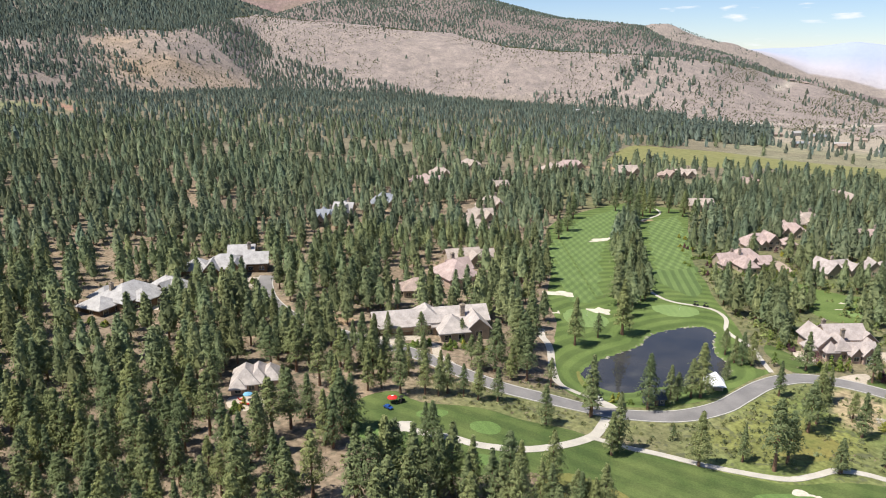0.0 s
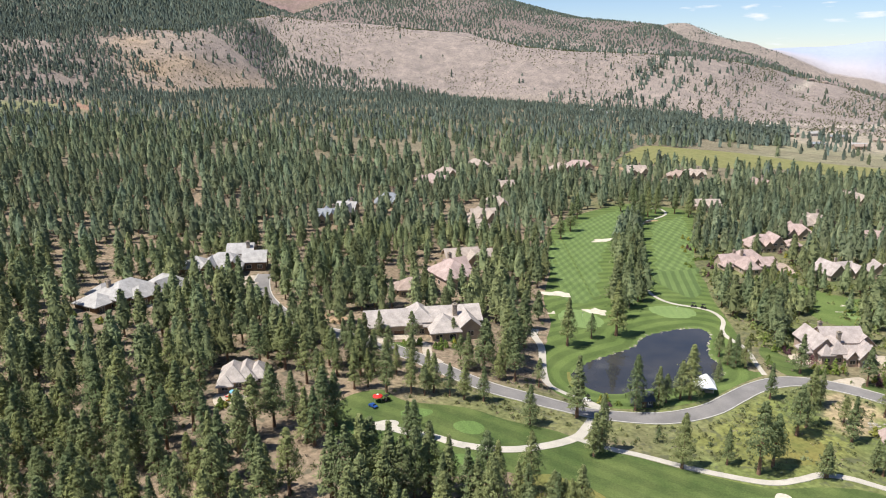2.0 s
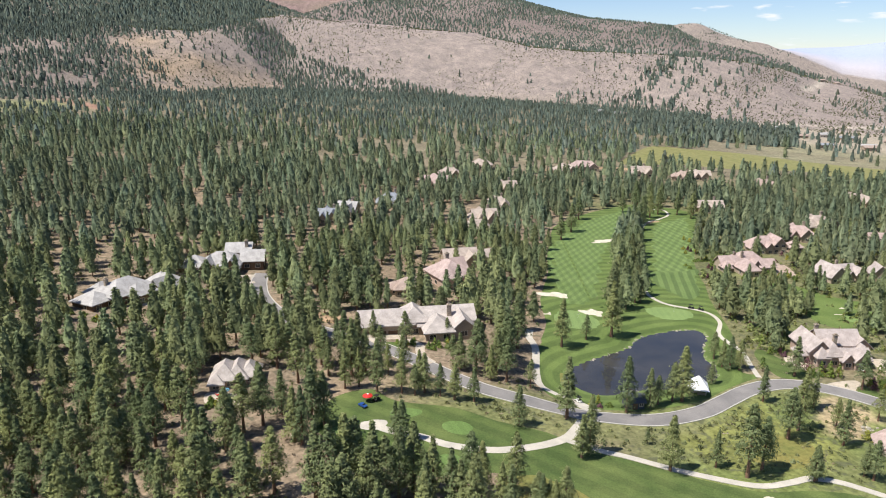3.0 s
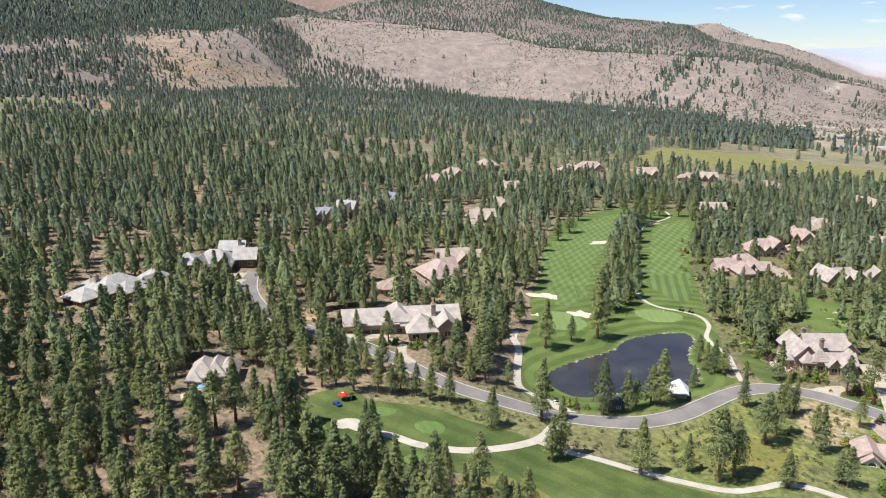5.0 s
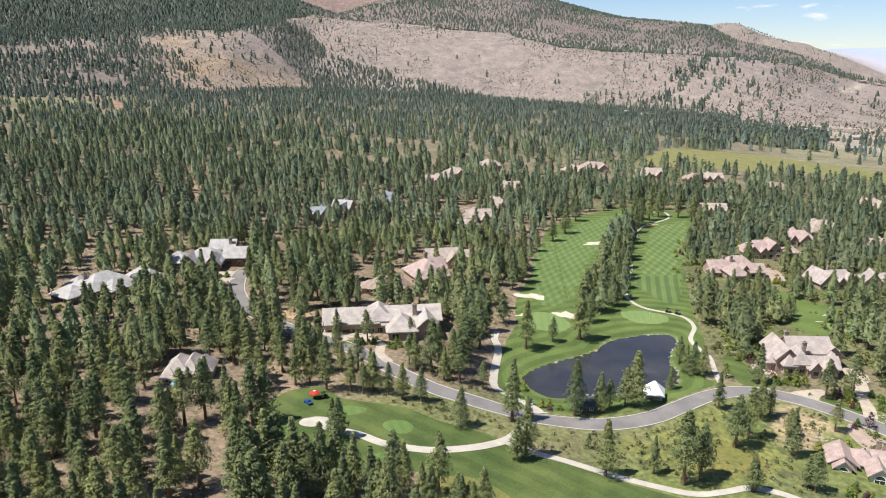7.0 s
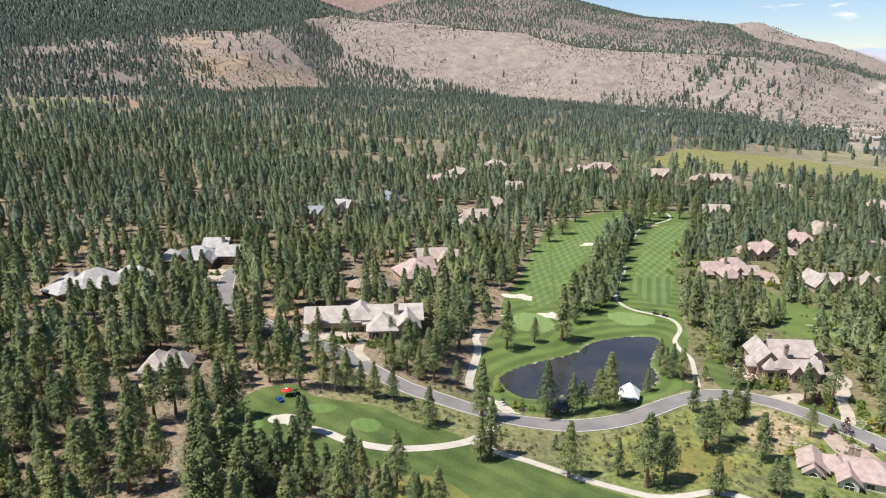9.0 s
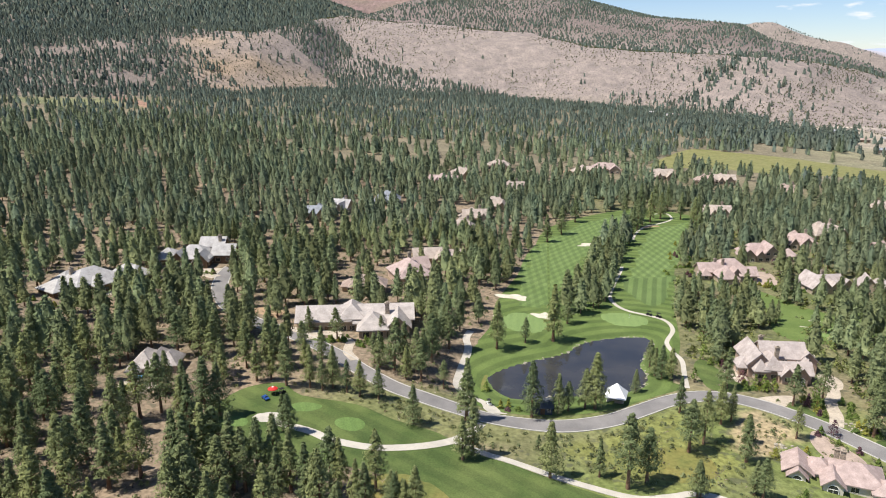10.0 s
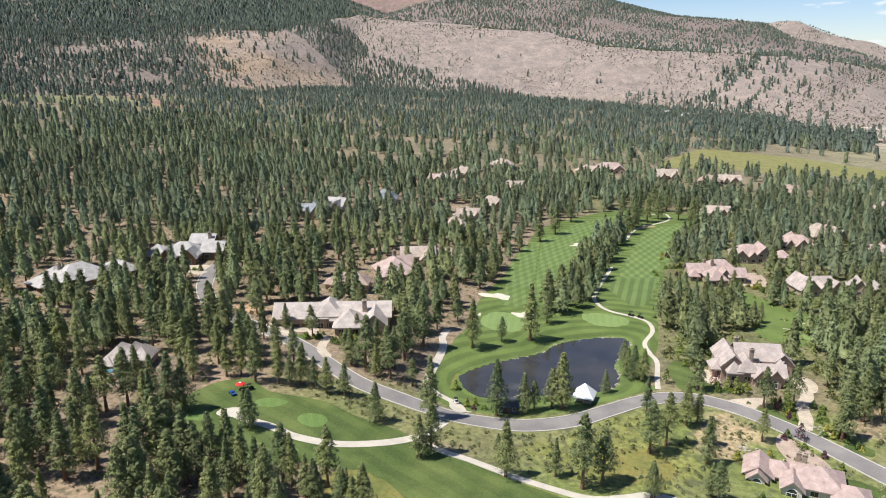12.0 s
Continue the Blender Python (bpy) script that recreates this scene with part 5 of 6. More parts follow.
house(7, 251, 15, [(0, 0, 14, 9, 4.4, 3, "gable"), (4, -5, 6, 7, 4, 2.8, "gable"), (10.5, 1, 7, 6, 3.6, 2.4, "gable")], ROOF_TAN, STUCCO, "house with tan gables among pines", size=0.85)
rose_house = house(102.6, 134.6, -15, [(-6, 0, 6.5, 8, 3.2, 2.2, "gable"), (-1, 1.2, 7, 7, 3.1, 2.2, "hip"), (7, 0, 13, 11, 3.5, 3.0, "hip"), (1.9, -4.8, 4.6, 6, 3.4, 2.0, "gable"), (-6.2, -3.4, 4.0, 5.4, 3.2, 1.8, "gable"), (15, -3.5, 8, 7, 3.0, 2.0, "hip")],
      ROOF_PINK, TRIM, "house with a rose tiled roof and cream gables beside the road", chimneys=((4.5, 2.5, 7.6), (3.2, 3.6, 7.2)), size=0.75)
arched_window(rose_house, 1.9, -7.8, 0.7, 2.6, 1.3)
arched_window(rose_house, -6.2, -6.1, 0.7, 2.4, 1.2)
house(143, 250, 14, [(-5, 0, 8.5, 13, 4.0, 4.4, "gable"), (3, 2, 11, 8, 4.0, 3.2, "gable"), (1.5, -3.6, 4.2, 5.4, 3.7, 2.4, "gable"), (8.6, -0.6, 5.4, 8.4, 3.6, 3.0, "gable")], ROOF_SAND, STUCCO, "house with steep tan gables behind a golf green", chimneys=((0.5, 3, 8.6),), size=0.74)
house(159, 252, -8, [(-2, 0, 6.5, 10, 4, 3.8, "gable"), (4, 1.5, 8, 7, 3.6, 2.8, "hip")], ROOF_SAND, STUCCO, "small house with a steep tan gable roof", size=0.76)
FAR_HOUSES = ((-51, 304, 13, 5, ROOF_BLUE, "slate-blue roofs"), (-45, 319, 10, -10, ROOF_GREY, "pale grey roofs"), (-28, 343, 13, 8, ROOF_BLUE, "blue-grey roofs"), (17, 321, 13, 12, ROOF_TAN, "tan roofs"),
              (-9, 406, 19, -3, ROOF_PINK, "rose-tan roofs"), (-2, 437, 15, 6, ROOF_TAN, "tan roofs"), (18, 485, 17, 0, ROOF_TAN, "tan roofs"), (31, 405, 14, 20, ROOF_TAN, "tan roofs"), (90, 503, 21, 0, ROOF_PINK, "a rose roof"),
              (76, 486, 16, 10, ROOF_TAN, "tan roofs"), (163, 478, 15, 0, ROOF_TAN, "tan roofs"), (150, 470, 13, -12, ROOF_BROWN, "brown roofs"), (125, 483, 15, 5, ROOF_TAN, "tan roofs"), (133, 363, 14, 0, ROOF_TAN, "tan roofs"),
              (154, 309, 14, -8, ROOF_PINK, "rose roofs"), (192, 444, 15, 5, ROOF_BROWN, "brown roofs"), (224, 397, 14, 0, ROOF_TAN, "tan roofs"), (14, 298, 12, 8, ROOF_TAN, "tan roofs"), (24, 352, 14, 0, ROOF_TAN, "tan roofs"),
              (172, 330, 13, 10, ROOF_TAN, "tan roofs"), (185, 300, 13, -6, ROOF_PINK, "rose roofs"))
for hx, hy, hw, hr, roofm, words in FAR_HOUSES:
    q = (hx * 7 + hy * 3) % 5 / 5
    blocks = [(0, 0, hw, 9, 4.2, 3 + q, ("hip", "gable")[int(hx) % 2]), (hw * (0.18 + 0.2 * q), -4.5, hw * 0.38, 7 + 2 * q, 3.8, 3.2, "gable"), (-hw * 0.42, 2 - 5 * q, hw * 0.42, 8, 3.6, 2.2 + q, "hip"),
              (-hw * 0.1, 5.0, hw * (0.4 + 0.2 * q), 6, 4.6, 3.0, "hip"), (-hw * 0.2, -4.6, 3.4, 4, 3.6, 2.4, "gable")]
    house(hx, hy, hr, blocks, roofm, STUCCO, "house with %s seen between pines" % words, chimneys=((hw * 0.2, 1.5, 8.6 + q),), size=0.85)



# ---- drives, yards and small lawns ----
def patch(name, pts, mat, label, category, lift=0.12, step=1.5, kind="structure"):
    return sheet(name, rounded(pts, 4), lift, mat, label, category, step, kind)


for line, wid in (([(111.7, 152.4), (113.3, 157.0), (113.9, 162.0), (116.2, 166.4), (117.4, 171.0), (118.4, 176.0)], 2.9), ([(-11.6, 172.2), (-13.5, 174.0), (-15.6, 176.6)], 3.6),
                  ([(2.0, 161.9), (-0.8, 165.6), (-1.6, 169.0), (-2.0, 172.4), (-4.6, 174.4), (-7.6, 174.6)], 2.4), ([(-58.4, 214.6), (-62, 216), (-66, 218)], 4.0)):
    ribbon("driveway", rounded(line, 6, False), wid, 0.09, TERRACE, "pale paved driveway leading to a house", "driveway")
patch("driveway", [(97.6, 162.2), (101.2, 164.0), (106.0, 165.0), (106.4, 162.9), (104.2, 160.8), (103.0, 159.4), (100.2, 161.2)], TERRACE, "pale paved drive curving to a stone house", "driveway", 0.14)
patch("driveway", [(105.6, 149.4), (107.4, 149.0), (109.0, 146.4), (112.5, 141.4), (112.4, 138.4), (107.4, 138.0), (105.0, 140.4), (104.0, 145.2)], TERRACE_PINK, "pink-grey paved drive down to a rose-roofed house", "driveway", 0.12)
patch("forecourt", [(-22, 178.0), (-18, 174.6), (-12, 174.5), (-6, 176.6), (-7, 179.0), (-14, 178.4)], TERRACE, "pale paved forecourt in front of the garages", "forecourt", 0.13)
patch("courtyard", [(-86, 190.6), (-80, 190.0), (-76.5, 194.4), (-77.5, 199.0), (-82, 198.5)], TERRACE, "sandy paved courtyard beside a house", "courtyard", 0.13)
patch("courtyard", [(-73, 217), (-66, 215.6), (-60, 219), (-60.5, 224), (-66, 222)], TERRACE, "pale paved courtyard in front of a house", "courtyard", 0.13)
patch("garage_court", [(115.8, 170.4), (119.2, 170.0), (121.0, 174.5), (119.6, 178.2), (116.2, 177.4)], TERRACE, "pale paved court beside a large house", "courtyard", 0.13)
patch("patio", [(-46, 139.8), (-44.4, 134.8), (-38.6, 134.4), (-37, 138), (-41, 140.4)], TERRACE, "pale stone patio beside a small house", "patio", 0.13)
patch("terrace", [(93.4, 172), (96.5, 169.6), (98.4, 172), (97.4, 178), (94, 178)], TERRACE, "pale stone terrace beside a large house", "terrace", 0.16)
patch("yard_lawn", [(86.6, 178.4), (89.5, 183.2), (92.0, 178.4), (95.4, 171.1), (99.2, 167.2), (94.6, 165.2), (88.6, 165.2), (86.9, 169.5)], NEAR_GRASS, "small mown lawn sloping to the road", "lawn", 0.12)
patch("yard_lawn", [(103.6, 159.0), (106.6, 156.4), (109.6, 153.8), (110.9, 154.4), (111.2, 157.2), (108.6, 158.4), (107.0, 161.3), (105.4, 160.9)], NEAR_GRASS, "small mown lawn between two driveways", "lawn", 0.12)
patch("yard_lawn", [(117.6, 147.0), (120.2, 148.6), (123.3, 146.9), (122.0, 144.4)], NEAR_GRASS, "small mown lawn above the road", "lawn", 0.12)
patch("yard_lawn", [(-14.5, 171.6), (-9.5, 173.4), (-5.4, 172.6), (-7.6, 170.0), (-10.6, 170.6)], NEAR_GRASS, "small mown lawn in front of a long house", "lawn", 0.12)
patch("yard_lawn", [(110.8, 134.8), (116, 136.6), (121, 133.2), (117, 129.8), (112.6, 131)], NEAR_GRASS, "small mown lawn beside a rose-roofed house", "lawn", 0.12)
patch("golf_green_lawn", [(116.0, 202.6), (114.6, 212), (117.6, 222), (114.6, 238), (117.6, 248), (124, 240), (131, 229.4), (138, 225), (150, 230), (160.7, 238), (166, 232), (156, 222), (143.6, 208.4), (133.7, 202.1), (124.1, 198.6)], ROUGH_GRASS, "green golf lawn behind a large house", "lawn", 0.1, 2.5)
sheet("putting_green", oval(130.5, 208.5, 7, 5, 20, seed=3), 0.2, GREEN, "pale putting green behind a large house", "putting green", 1.5, "")
bunker(125.0, 211.8, 4.2, 0.9, -10, 7)
bunker(129, 217.5, 2.6, 1.2, 10, 8)
patch("bare_ground", [(-37, 187.5), (-30, 185.0), (-24, 183.4), (-25, 188.8), (-31, 192), (-36, 191.5)], EARTH, "orange bare earth between the pines", "earth", 0.06, 2.0)
patch("wild_grass", [(17, 112.6), (22.3, 117.0), (29.2, 115.4), (36.0, 108.1), (40, 99), (30, 92), (18, 100.5)], DRY_GRASS, "yellow-brown wild grass below the golf lawn", "grass", 0.11, 2.0)
patch("wild_grass", [(66.5, 133.0), (73.9, 137.5), (80.9, 135.4), (81.6, 129.1), (75.3, 125.6), (68, 127)], DRY_GRASS, "yellow-green wild grass beside the cart path", "grass", 0.07, 2.0)
patch("reed_bank", [(33.2, 158.5), (33.4, 166.0), (37.2, 171.6), (43.2, 177.2), (50.2, 181.6), (54.0, 186.6), (53.0, 184.8), (49.0, 180.5), (42.0, 175.4), (36.4, 170.0), (34.6, 164.4), (36.0, 159.0)], DRY_GRASS, "yellow-green grass rim along the pond", "grass", 0.16, 1.2)
patch("courtyard", [(123.6, 266.0), (130.4, 267.3), (129.4, 253.0), (122.5, 251.6), (120.5, 255)], TERRACE_PINK, "rose paved courtyard beside a rambling house", "courtyard", 0.14)
patch("pink_ground", [(60, 500), (98, 522), (128, 520), (122, 508), (92, 512), (70, 492)], EARTH, "pinkish bare earth behind the far houses", "earth", 0.25, 6.0)
patch("bare_ground", [(92.5, 333), (97, 337), (102, 339), (103, 336.5), (98, 333), (94, 330)], EARTH, "pinkish bare earth between two fairways", "earth", 0.16, 2.0)
patch("pond_yard", [(33.5, 152.4), (37.0, 151.4), (38.6, 147.0), (40.6, 146.0), (36.4, 145.6)], CONCRETE, "pale concrete apron by the cart path", "apron", 0.14)


# ---- things on the course ----
def cyl(bm, x, y, z0, z1, r0, r1, n=10):
    lo = [bm.verts.new((x + math.cos(2 * math.pi * i / n) * r0, y + math.sin(2 * math.pi * i / n) * r0, z0)) for i in range(n)]
    hi = [bm.verts.new((x + math.cos(2 * math.pi * i / n) * r1, y + math.sin(2 * math.pi * i / n) * r1, z1)) for i in range(n)]
    bm.faces.new(lo[::-1])
    bm.faces.new(hi)
    for i in range(n):
        bm.faces.new([lo[i], lo[(i + 1) % n], hi[(i + 1) % n], hi[i]])


def wheel_mesh(r, w, n=14):
    bm = bmesh.new()
    rings = [(r * 0.55, -w / 2), (r * 0.95, -w / 2), (r, -w / 3), (r, w / 3), (r * 0.95, w / 2), (r * 0.55, w / 2)]
    rows = [[bm.verts.new((math.cos(2 * math.pi * i / n) * q, y, math.sin(2 * math.pi * i / n) * q)) for i in range(n)] for q, y in rings]
    for a, b in zip(rows, rows[1:] + rows[:1]):
        for i in range(n):
            bm.faces.new([a[i], a[(i + 1) % n], b[(i + 1) % n], b[i]])
    return bm


def golf_cart(x, y, rot, paint, roofmat, label):
    root = new("golf_cart")
    root.matrix_basis = pose(x, y, gz(x, y) + 0.12, 0, 0, rot) @ Matrix.Scale(1 / U, 4)
    bm = bmesh.new()
    prof = [(-1.2, 0.3), (1.15, 0.3), (1.2, 0.62), (0.85, 0.82), (0.55, 0.8), (0.5, 0.42), (-0.05, 0.42), (-0.1, 0.66), (-0.6, 0.7), (-1.15, 0.72)]
    a = [bm.verts.new((px, -0.58, pz)) for px, pz in prof]
    b = [bm.verts.new((px, 0.58, pz)) for px, pz in prof]
    bm.faces.new(a)
    bm.faces.new(b[::-1])
    for i in range(len(a)):
        bm.faces.new([a[i], b[i], b[(i + 1) % len(a)], a[(i + 1) % len(a)]])
    part("body", bm, paint, root)
    bm = bmesh.new()
    box(bm, -0.6, -0.05, -0.52, 0.52, 0.71, 0.84)
    box(bm, -0.68, -0.58, -0.52, 0.52, 0.78, 1.22)
    part("seat", bm, BLACK, root, "black padded bench seat")
    bm = bmesh.new()
    box(bm, -0.95, 0.7, -0.62, 0.62, 1.82, 1.88)
    box(bm, -0.8, 0.55, -0.5, 0.5, 1.88, 1.92)
    part("roof", bm, roofmat, root)
    for px, py in ((-0.85, -0.55), (-0.85, 0.55), (0.6, -0.55), (0.6, 0.55)):
        bm = bmesh.new()
        cyl(bm, px, py, 0.6, 1.82, 0.025, 0.025, 6)
        part("post", bm, STEEL, root)
    for px, py in ((-0.8, -0.52), (-0.8, 0.52), (0.8, -0.52), (0.8, 0.52)):
        w = part("wheel", wheel_mesh(0.24, 0.18), BLACK, root)
        w.matrix_basis = pose(px, py, 0.24)
    return tagged(root, label, "golf cart", "golf carts on the course")


golf_cart(80.4, 214.4, -25, BLACK, BLACK, "dark golf cart parked on the cart path")
golf_cart(83.0, 213.0, -35, BLACK, BLACK, "dark golf cart parked on the cart path")
golf_cart(36.2, 150.4, 120, WHITE, BLACK, "white golf cart with a black roof on the concrete apron")
golf_cart(-9.0, 140.6, 60, BLACK, BLACK, "dark golf cart parked beside a red canopy")


def open_car(x, y, rot):
    root = new("buggy")
    root.matrix_basis = pose(x, y, gz(x, y) + 0.08, 0, 0, rot) @ Matrix.Scale(0.95 / U, 4)
    bm = bmesh.new()
    prof = [(-1.5, 0.3), (1.5, 0.3), (1.55, 0.62), (0.75, 0.82), (0.35, 1.2), (-0.75, 1.22), (-1.2, 0.85), (-1.55, 0.78)]
    a = [bm.verts.new((px, -0.7 if pz < 1 else -0.55, pz)) for px, pz in prof]
    b = [bm.verts.new((px, 0.7 if pz < 1 else 0.55, pz)) for px, pz in prof]
    bm.faces.new(a)
    bm.faces.new(b[::-1])
    for i in range(len(a)):
        bm.faces.new([a[i], b[i], b[(i + 1) % len(a)], a[(i + 1) % len(a)]])
    part("body", bm, BLUE, root)
    bm = bmesh.new()
    bm.faces.new([bm.verts.new(q) for q in ((0.73, -0.6, 0.85), (0.73, 0.6, 0.85), (0.37, 0.5, 1.18), (0.37, -0.5, 1.18))])
    bmesh.ops.solidify(bm, geom=bm.faces[:], thickness=-0.03)
    part("windscreen", bm, GLASS, root)
    for px, py in ((-0.95, -0.68), (-0.95, 0.68), (0.95, -0.68), (0.95, 0.68)):
        w = part("wheel", wheel_mesh(0.3, 0.2), BLACK, root)
        w.matrix_basis = pose(px, py, 0.3)
    return tagged(root, "small blue car parked on the golf lawn", "car")


open_car(-11.6, 137.4, -40)


def canopy(x, y, rot):
    """A peaked red shelter on four legs with a pale patch at its top."""
    root = new("canopy_tent")
    root.matrix_basis = pose(x, y, gz(x, y) + 0.06, 0, 0, rot) @ Matrix.Scale(0.95 / U, 4)
    bm = bmesh.new()
    n = 16
    rings = [(1.7, 1.95), (1.65, 2.1), (1.05, 2.42), (0.42, 2.72)]
    rows = []
    for r, z in rings:
        rows.append([bm.verts.new((math.cos(2 * math.pi * i / n) * r * (1 + 0.08 * (i % 4 == 2)), math.sin(2 * math.pi * i / n) * r, z - 0.05 * (i % 2))) for i in range(n)])
    for a, b in zip(rows, rows[1:]):
        for i in range(n):
            bm.faces.new([a[i], a[(i + 1) % n], b[(i + 1) % n], b[i]])
    part("canopy", bm, RED, root, "red canvas canopy")
    bm = bmesh.new()
    cyl(bm, 0, 0, 2.66, 2.86, 0.44, 0.05, 16)
    part("cap", bm, WHITE, root, "white cap at the peak")
    for i in range(4):
        a = math.pi / 4 + i * math.pi / 2
        bm = bmesh.new()
        cyl(bm, math.cos(a) * 1.5, math.sin(a) * 1.5, 0, 2.05, 0.03, 0.03, 6)
        part("leg", bm, STEEL, root)
    return tagged(root, "round red canopy tent with a white peak on the lawn", "tent")


canopy(-10.9, 140.0, 10)


def pavilion(x, y, rot):
    root = new("pavilion")
    root.matrix_basis = pose(x, y, gz(x, y), 0, 0, rot) @ Matrix.Scale(0.84, 4)
    part("roof", roof_mesh(4.8, 4.75, 2.5, 2.7, "hip", 0.5, 0.14), ROOF_WHITE, root, "bright white pyramid roof")
    bm = bmesh.new()
    box(bm, -2.5, 2.5, -2.4, 2.4, -0.4, 0.12)
    part("floor_slab", bm, CONCRETE, root)
    bm = bmesh.new()
    box(bm, -2.2, 2.2, 1.9, 2.1, 0.1, 2.45)
    part("back_wall", bm, STUCCO, root)
    bm = bmesh.new()
    box(bm, -0.2, 2.2, -2.1, -1.95, 0.1, 1.1)
    part("low_wall", bm, STUCCO, root)
    for px in (-2.1, 2.1):
        for py in (-2.0, 1.9):
            bm = bmesh.new()
            box(bm, px - 0.11, px + 0.11, py - 0.11, py + 0.11, 0.1, 2.5)
            part("post", bm, TRIM, root)
    return tagged(root, "small pavilion with a bright white roof by the pond", "pavilion")


pavilion(65.2, 157.2, -12)


def patio_umbrella(x, y):
    root = new("patio_umbrella")
    root.matrix_basis = pose(x, y, gz(x, y) + 0.14, 0, 0, 12) @ Matrix.Scale(1 / U, 4)
    bm = bmesh.new()
    n = 8
    rings = [[bm.verts.new((math.cos(2 * math.pi * i / n) * r, math.sin(2 * math.pi * i / n) * r, z)) for i in range(n)] for r, z in ((1.5, 2.05), (1.46, 2.2), (0.75, 2.52), (0.06, 2.75))]
    for a, b in zip(rings, rings[1:]):
        for i in range(n):
            bm.faces.new([a[i], a[(i + 1) % n], b[(i + 1) % n], b[i]])
    part("canopy", bm, AZURE, root, "pale blue cloth canopy")
    bm = bmesh.new()
    cyl(bm, 0, 0, 0.08, 2.85, 0.03, 0.025, 8)
    part("pole", bm, STEEL, root)
    bm = bmesh.new()
    cyl(bm, 0, 0, 0, 0.1, 0.34, 0.28, 12)
    part("base", bm, KERB, root)
    return tagged(root, "pale blue patio umbrella standing on a stone patio", "umbrella")


def lounge_chair(x, y, rot):
    root = new("lounge_chair")
    root.matrix_basis = pose(x, y, gz(x, y) + 0.14, 0, 0, rot) @ Matrix.Scale(1 / U, 4)
    bm = bmesh.new()
    box(bm, -0.32, 0.32, -0.9, 0.25, 0.34, 0.46)
    part("seat", bm, RED, root, "red cushion")
    bm = bmesh.new()
    v = box(bm, -0.32, 0.32, 0.25, 0.37, 0.36, 1.0)
    for q in v[4:]:
        q.co.y += 0.35
    part("backrest", bm, RED, root, "red cushion")
    for px, py in ((-0.28, -0.8), (0.28, -0.8), (-0.28, 0.2), (0.28, 0.2)):
        bm = bmesh.new()
        box(bm, px - 0.03, px + 0.03, py - 0.03, py + 0.03, 0, 0.34)
        part("leg", bm, TIMBER, root)
    return tagged(root, "red-cushioned lounge chair on a stone patio", "chair", "chairs on the patio")


patio_umbrella(-41.6, 138.6)
for cx, cy, turn in ((-42.4, 136.6, 160), (-41.0, 136.2, 185), (-39.8, 136.8, 205), (-43.2, 138.4, 110)):
    lounge_chair(cx, cy, turn)


def shed(x, y, rot):
    root = new("shed")
    root.matrix_basis = pose(x, y, gz(x, y), 0, 0, rot) @ Matrix.Scale(1.0, 4)
    part("wall", wall_mesh(4.2, 3.2, -0.6, 2.2, 1.3, "gable"), SLATE, root)
    part("roof", roof_mesh(4.2, 3.2, 2.2, 1.3, "gable", 0.35, 0.12), SLATE, root, "dark slate-blue roof")
    bm = bmesh.new()
    box(bm, -0.5, 0.5, -1.66, -1.6, 0, 2.0)
    part("door", bm, TIMBER, root)
    window_part(root, 1.35, -1.6, 0.9, 0.9, 0.8, "s")
    return tagged(root, "small dark blue-grey pump shed under the pines", "shed")


shed(48.2, 148.6, 5)
house(32.5, 243, -10, [(0, 0, 7, 6, 3.0, 1.8, "gable")], ROOF_PINK, STUCCO_PINK, "small orange-walled hut beside the fairway")


def flag(x, y):
    root = new("golf_flag")
    root.matrix_basis = pose(x, y, gz(x, y) + 0.15) @ Matrix.Scale(1 / U, 4)
    bm = bmesh.new()
    cyl(bm, 0, 0, 0, 2.2, 0.025, 0.02, 6)
    part("pole", bm, WHITE, root)
    bm = bmesh.new()
    f = [(0.02, 0, 2.15), (0.02, 0, 1.75), (0.3, 0.05, 1.8), (0.58, -0.03, 1.84), (0.58, -0.03, 2.1), (0.3, 0.05, 2.12)]
    bm.faces.new([bm.verts.new(q) for q in f])
    bmesh.ops.solidify(bm, geom=bm.faces[:], thickness=0.012)
    part("flag", bm, TRIM, root, "pale cloth flag")
    return tagged(root, "pale flag on a thin pole in a putting green", "flag")


flag(74.0, 210.5)
flag(43.5, 203.0)


# ---- stones round the pond and in the gardens ----
def stone_mesh(seed):
    rng = np.random.default_rng(seed)
    bm = bmesh.new()
    bmesh.ops.create_icosphere(bm, subdivisions=2, radius=0.5)
    for v in bm.verts:
        n = noise.noise(v.co * 2.2 + Vector((seed * 3.1, 0, 0)))
        v.co *= 1 + 0.35 * n
        v.co.z *= 0.62
    me = bpy.data.meshes.new("boulder")
    bm.to_mesh(me)
    bm.free()
    me.materials.append(STONE)
    return me


STONES = [stone_mesh(i) for i in range(5)]


def boulder(rng, x, y, s, group, label):
    ob = new("boulder", STONES[int(rng.integers(0, 5))])
    ob.matrix_basis = pose(x, y, gz(x, y) + 0.08 * s, rng.uniform(-12, 12), rng.uniform(-12, 12), rng.uniform(0, 360)) @ Matrix.Diagonal((s * rng.uniform(0.8, 1.3), s, s * rng.uniform(0.8, 1.1), 1))
    tagged(ob, label, "boulder", group)


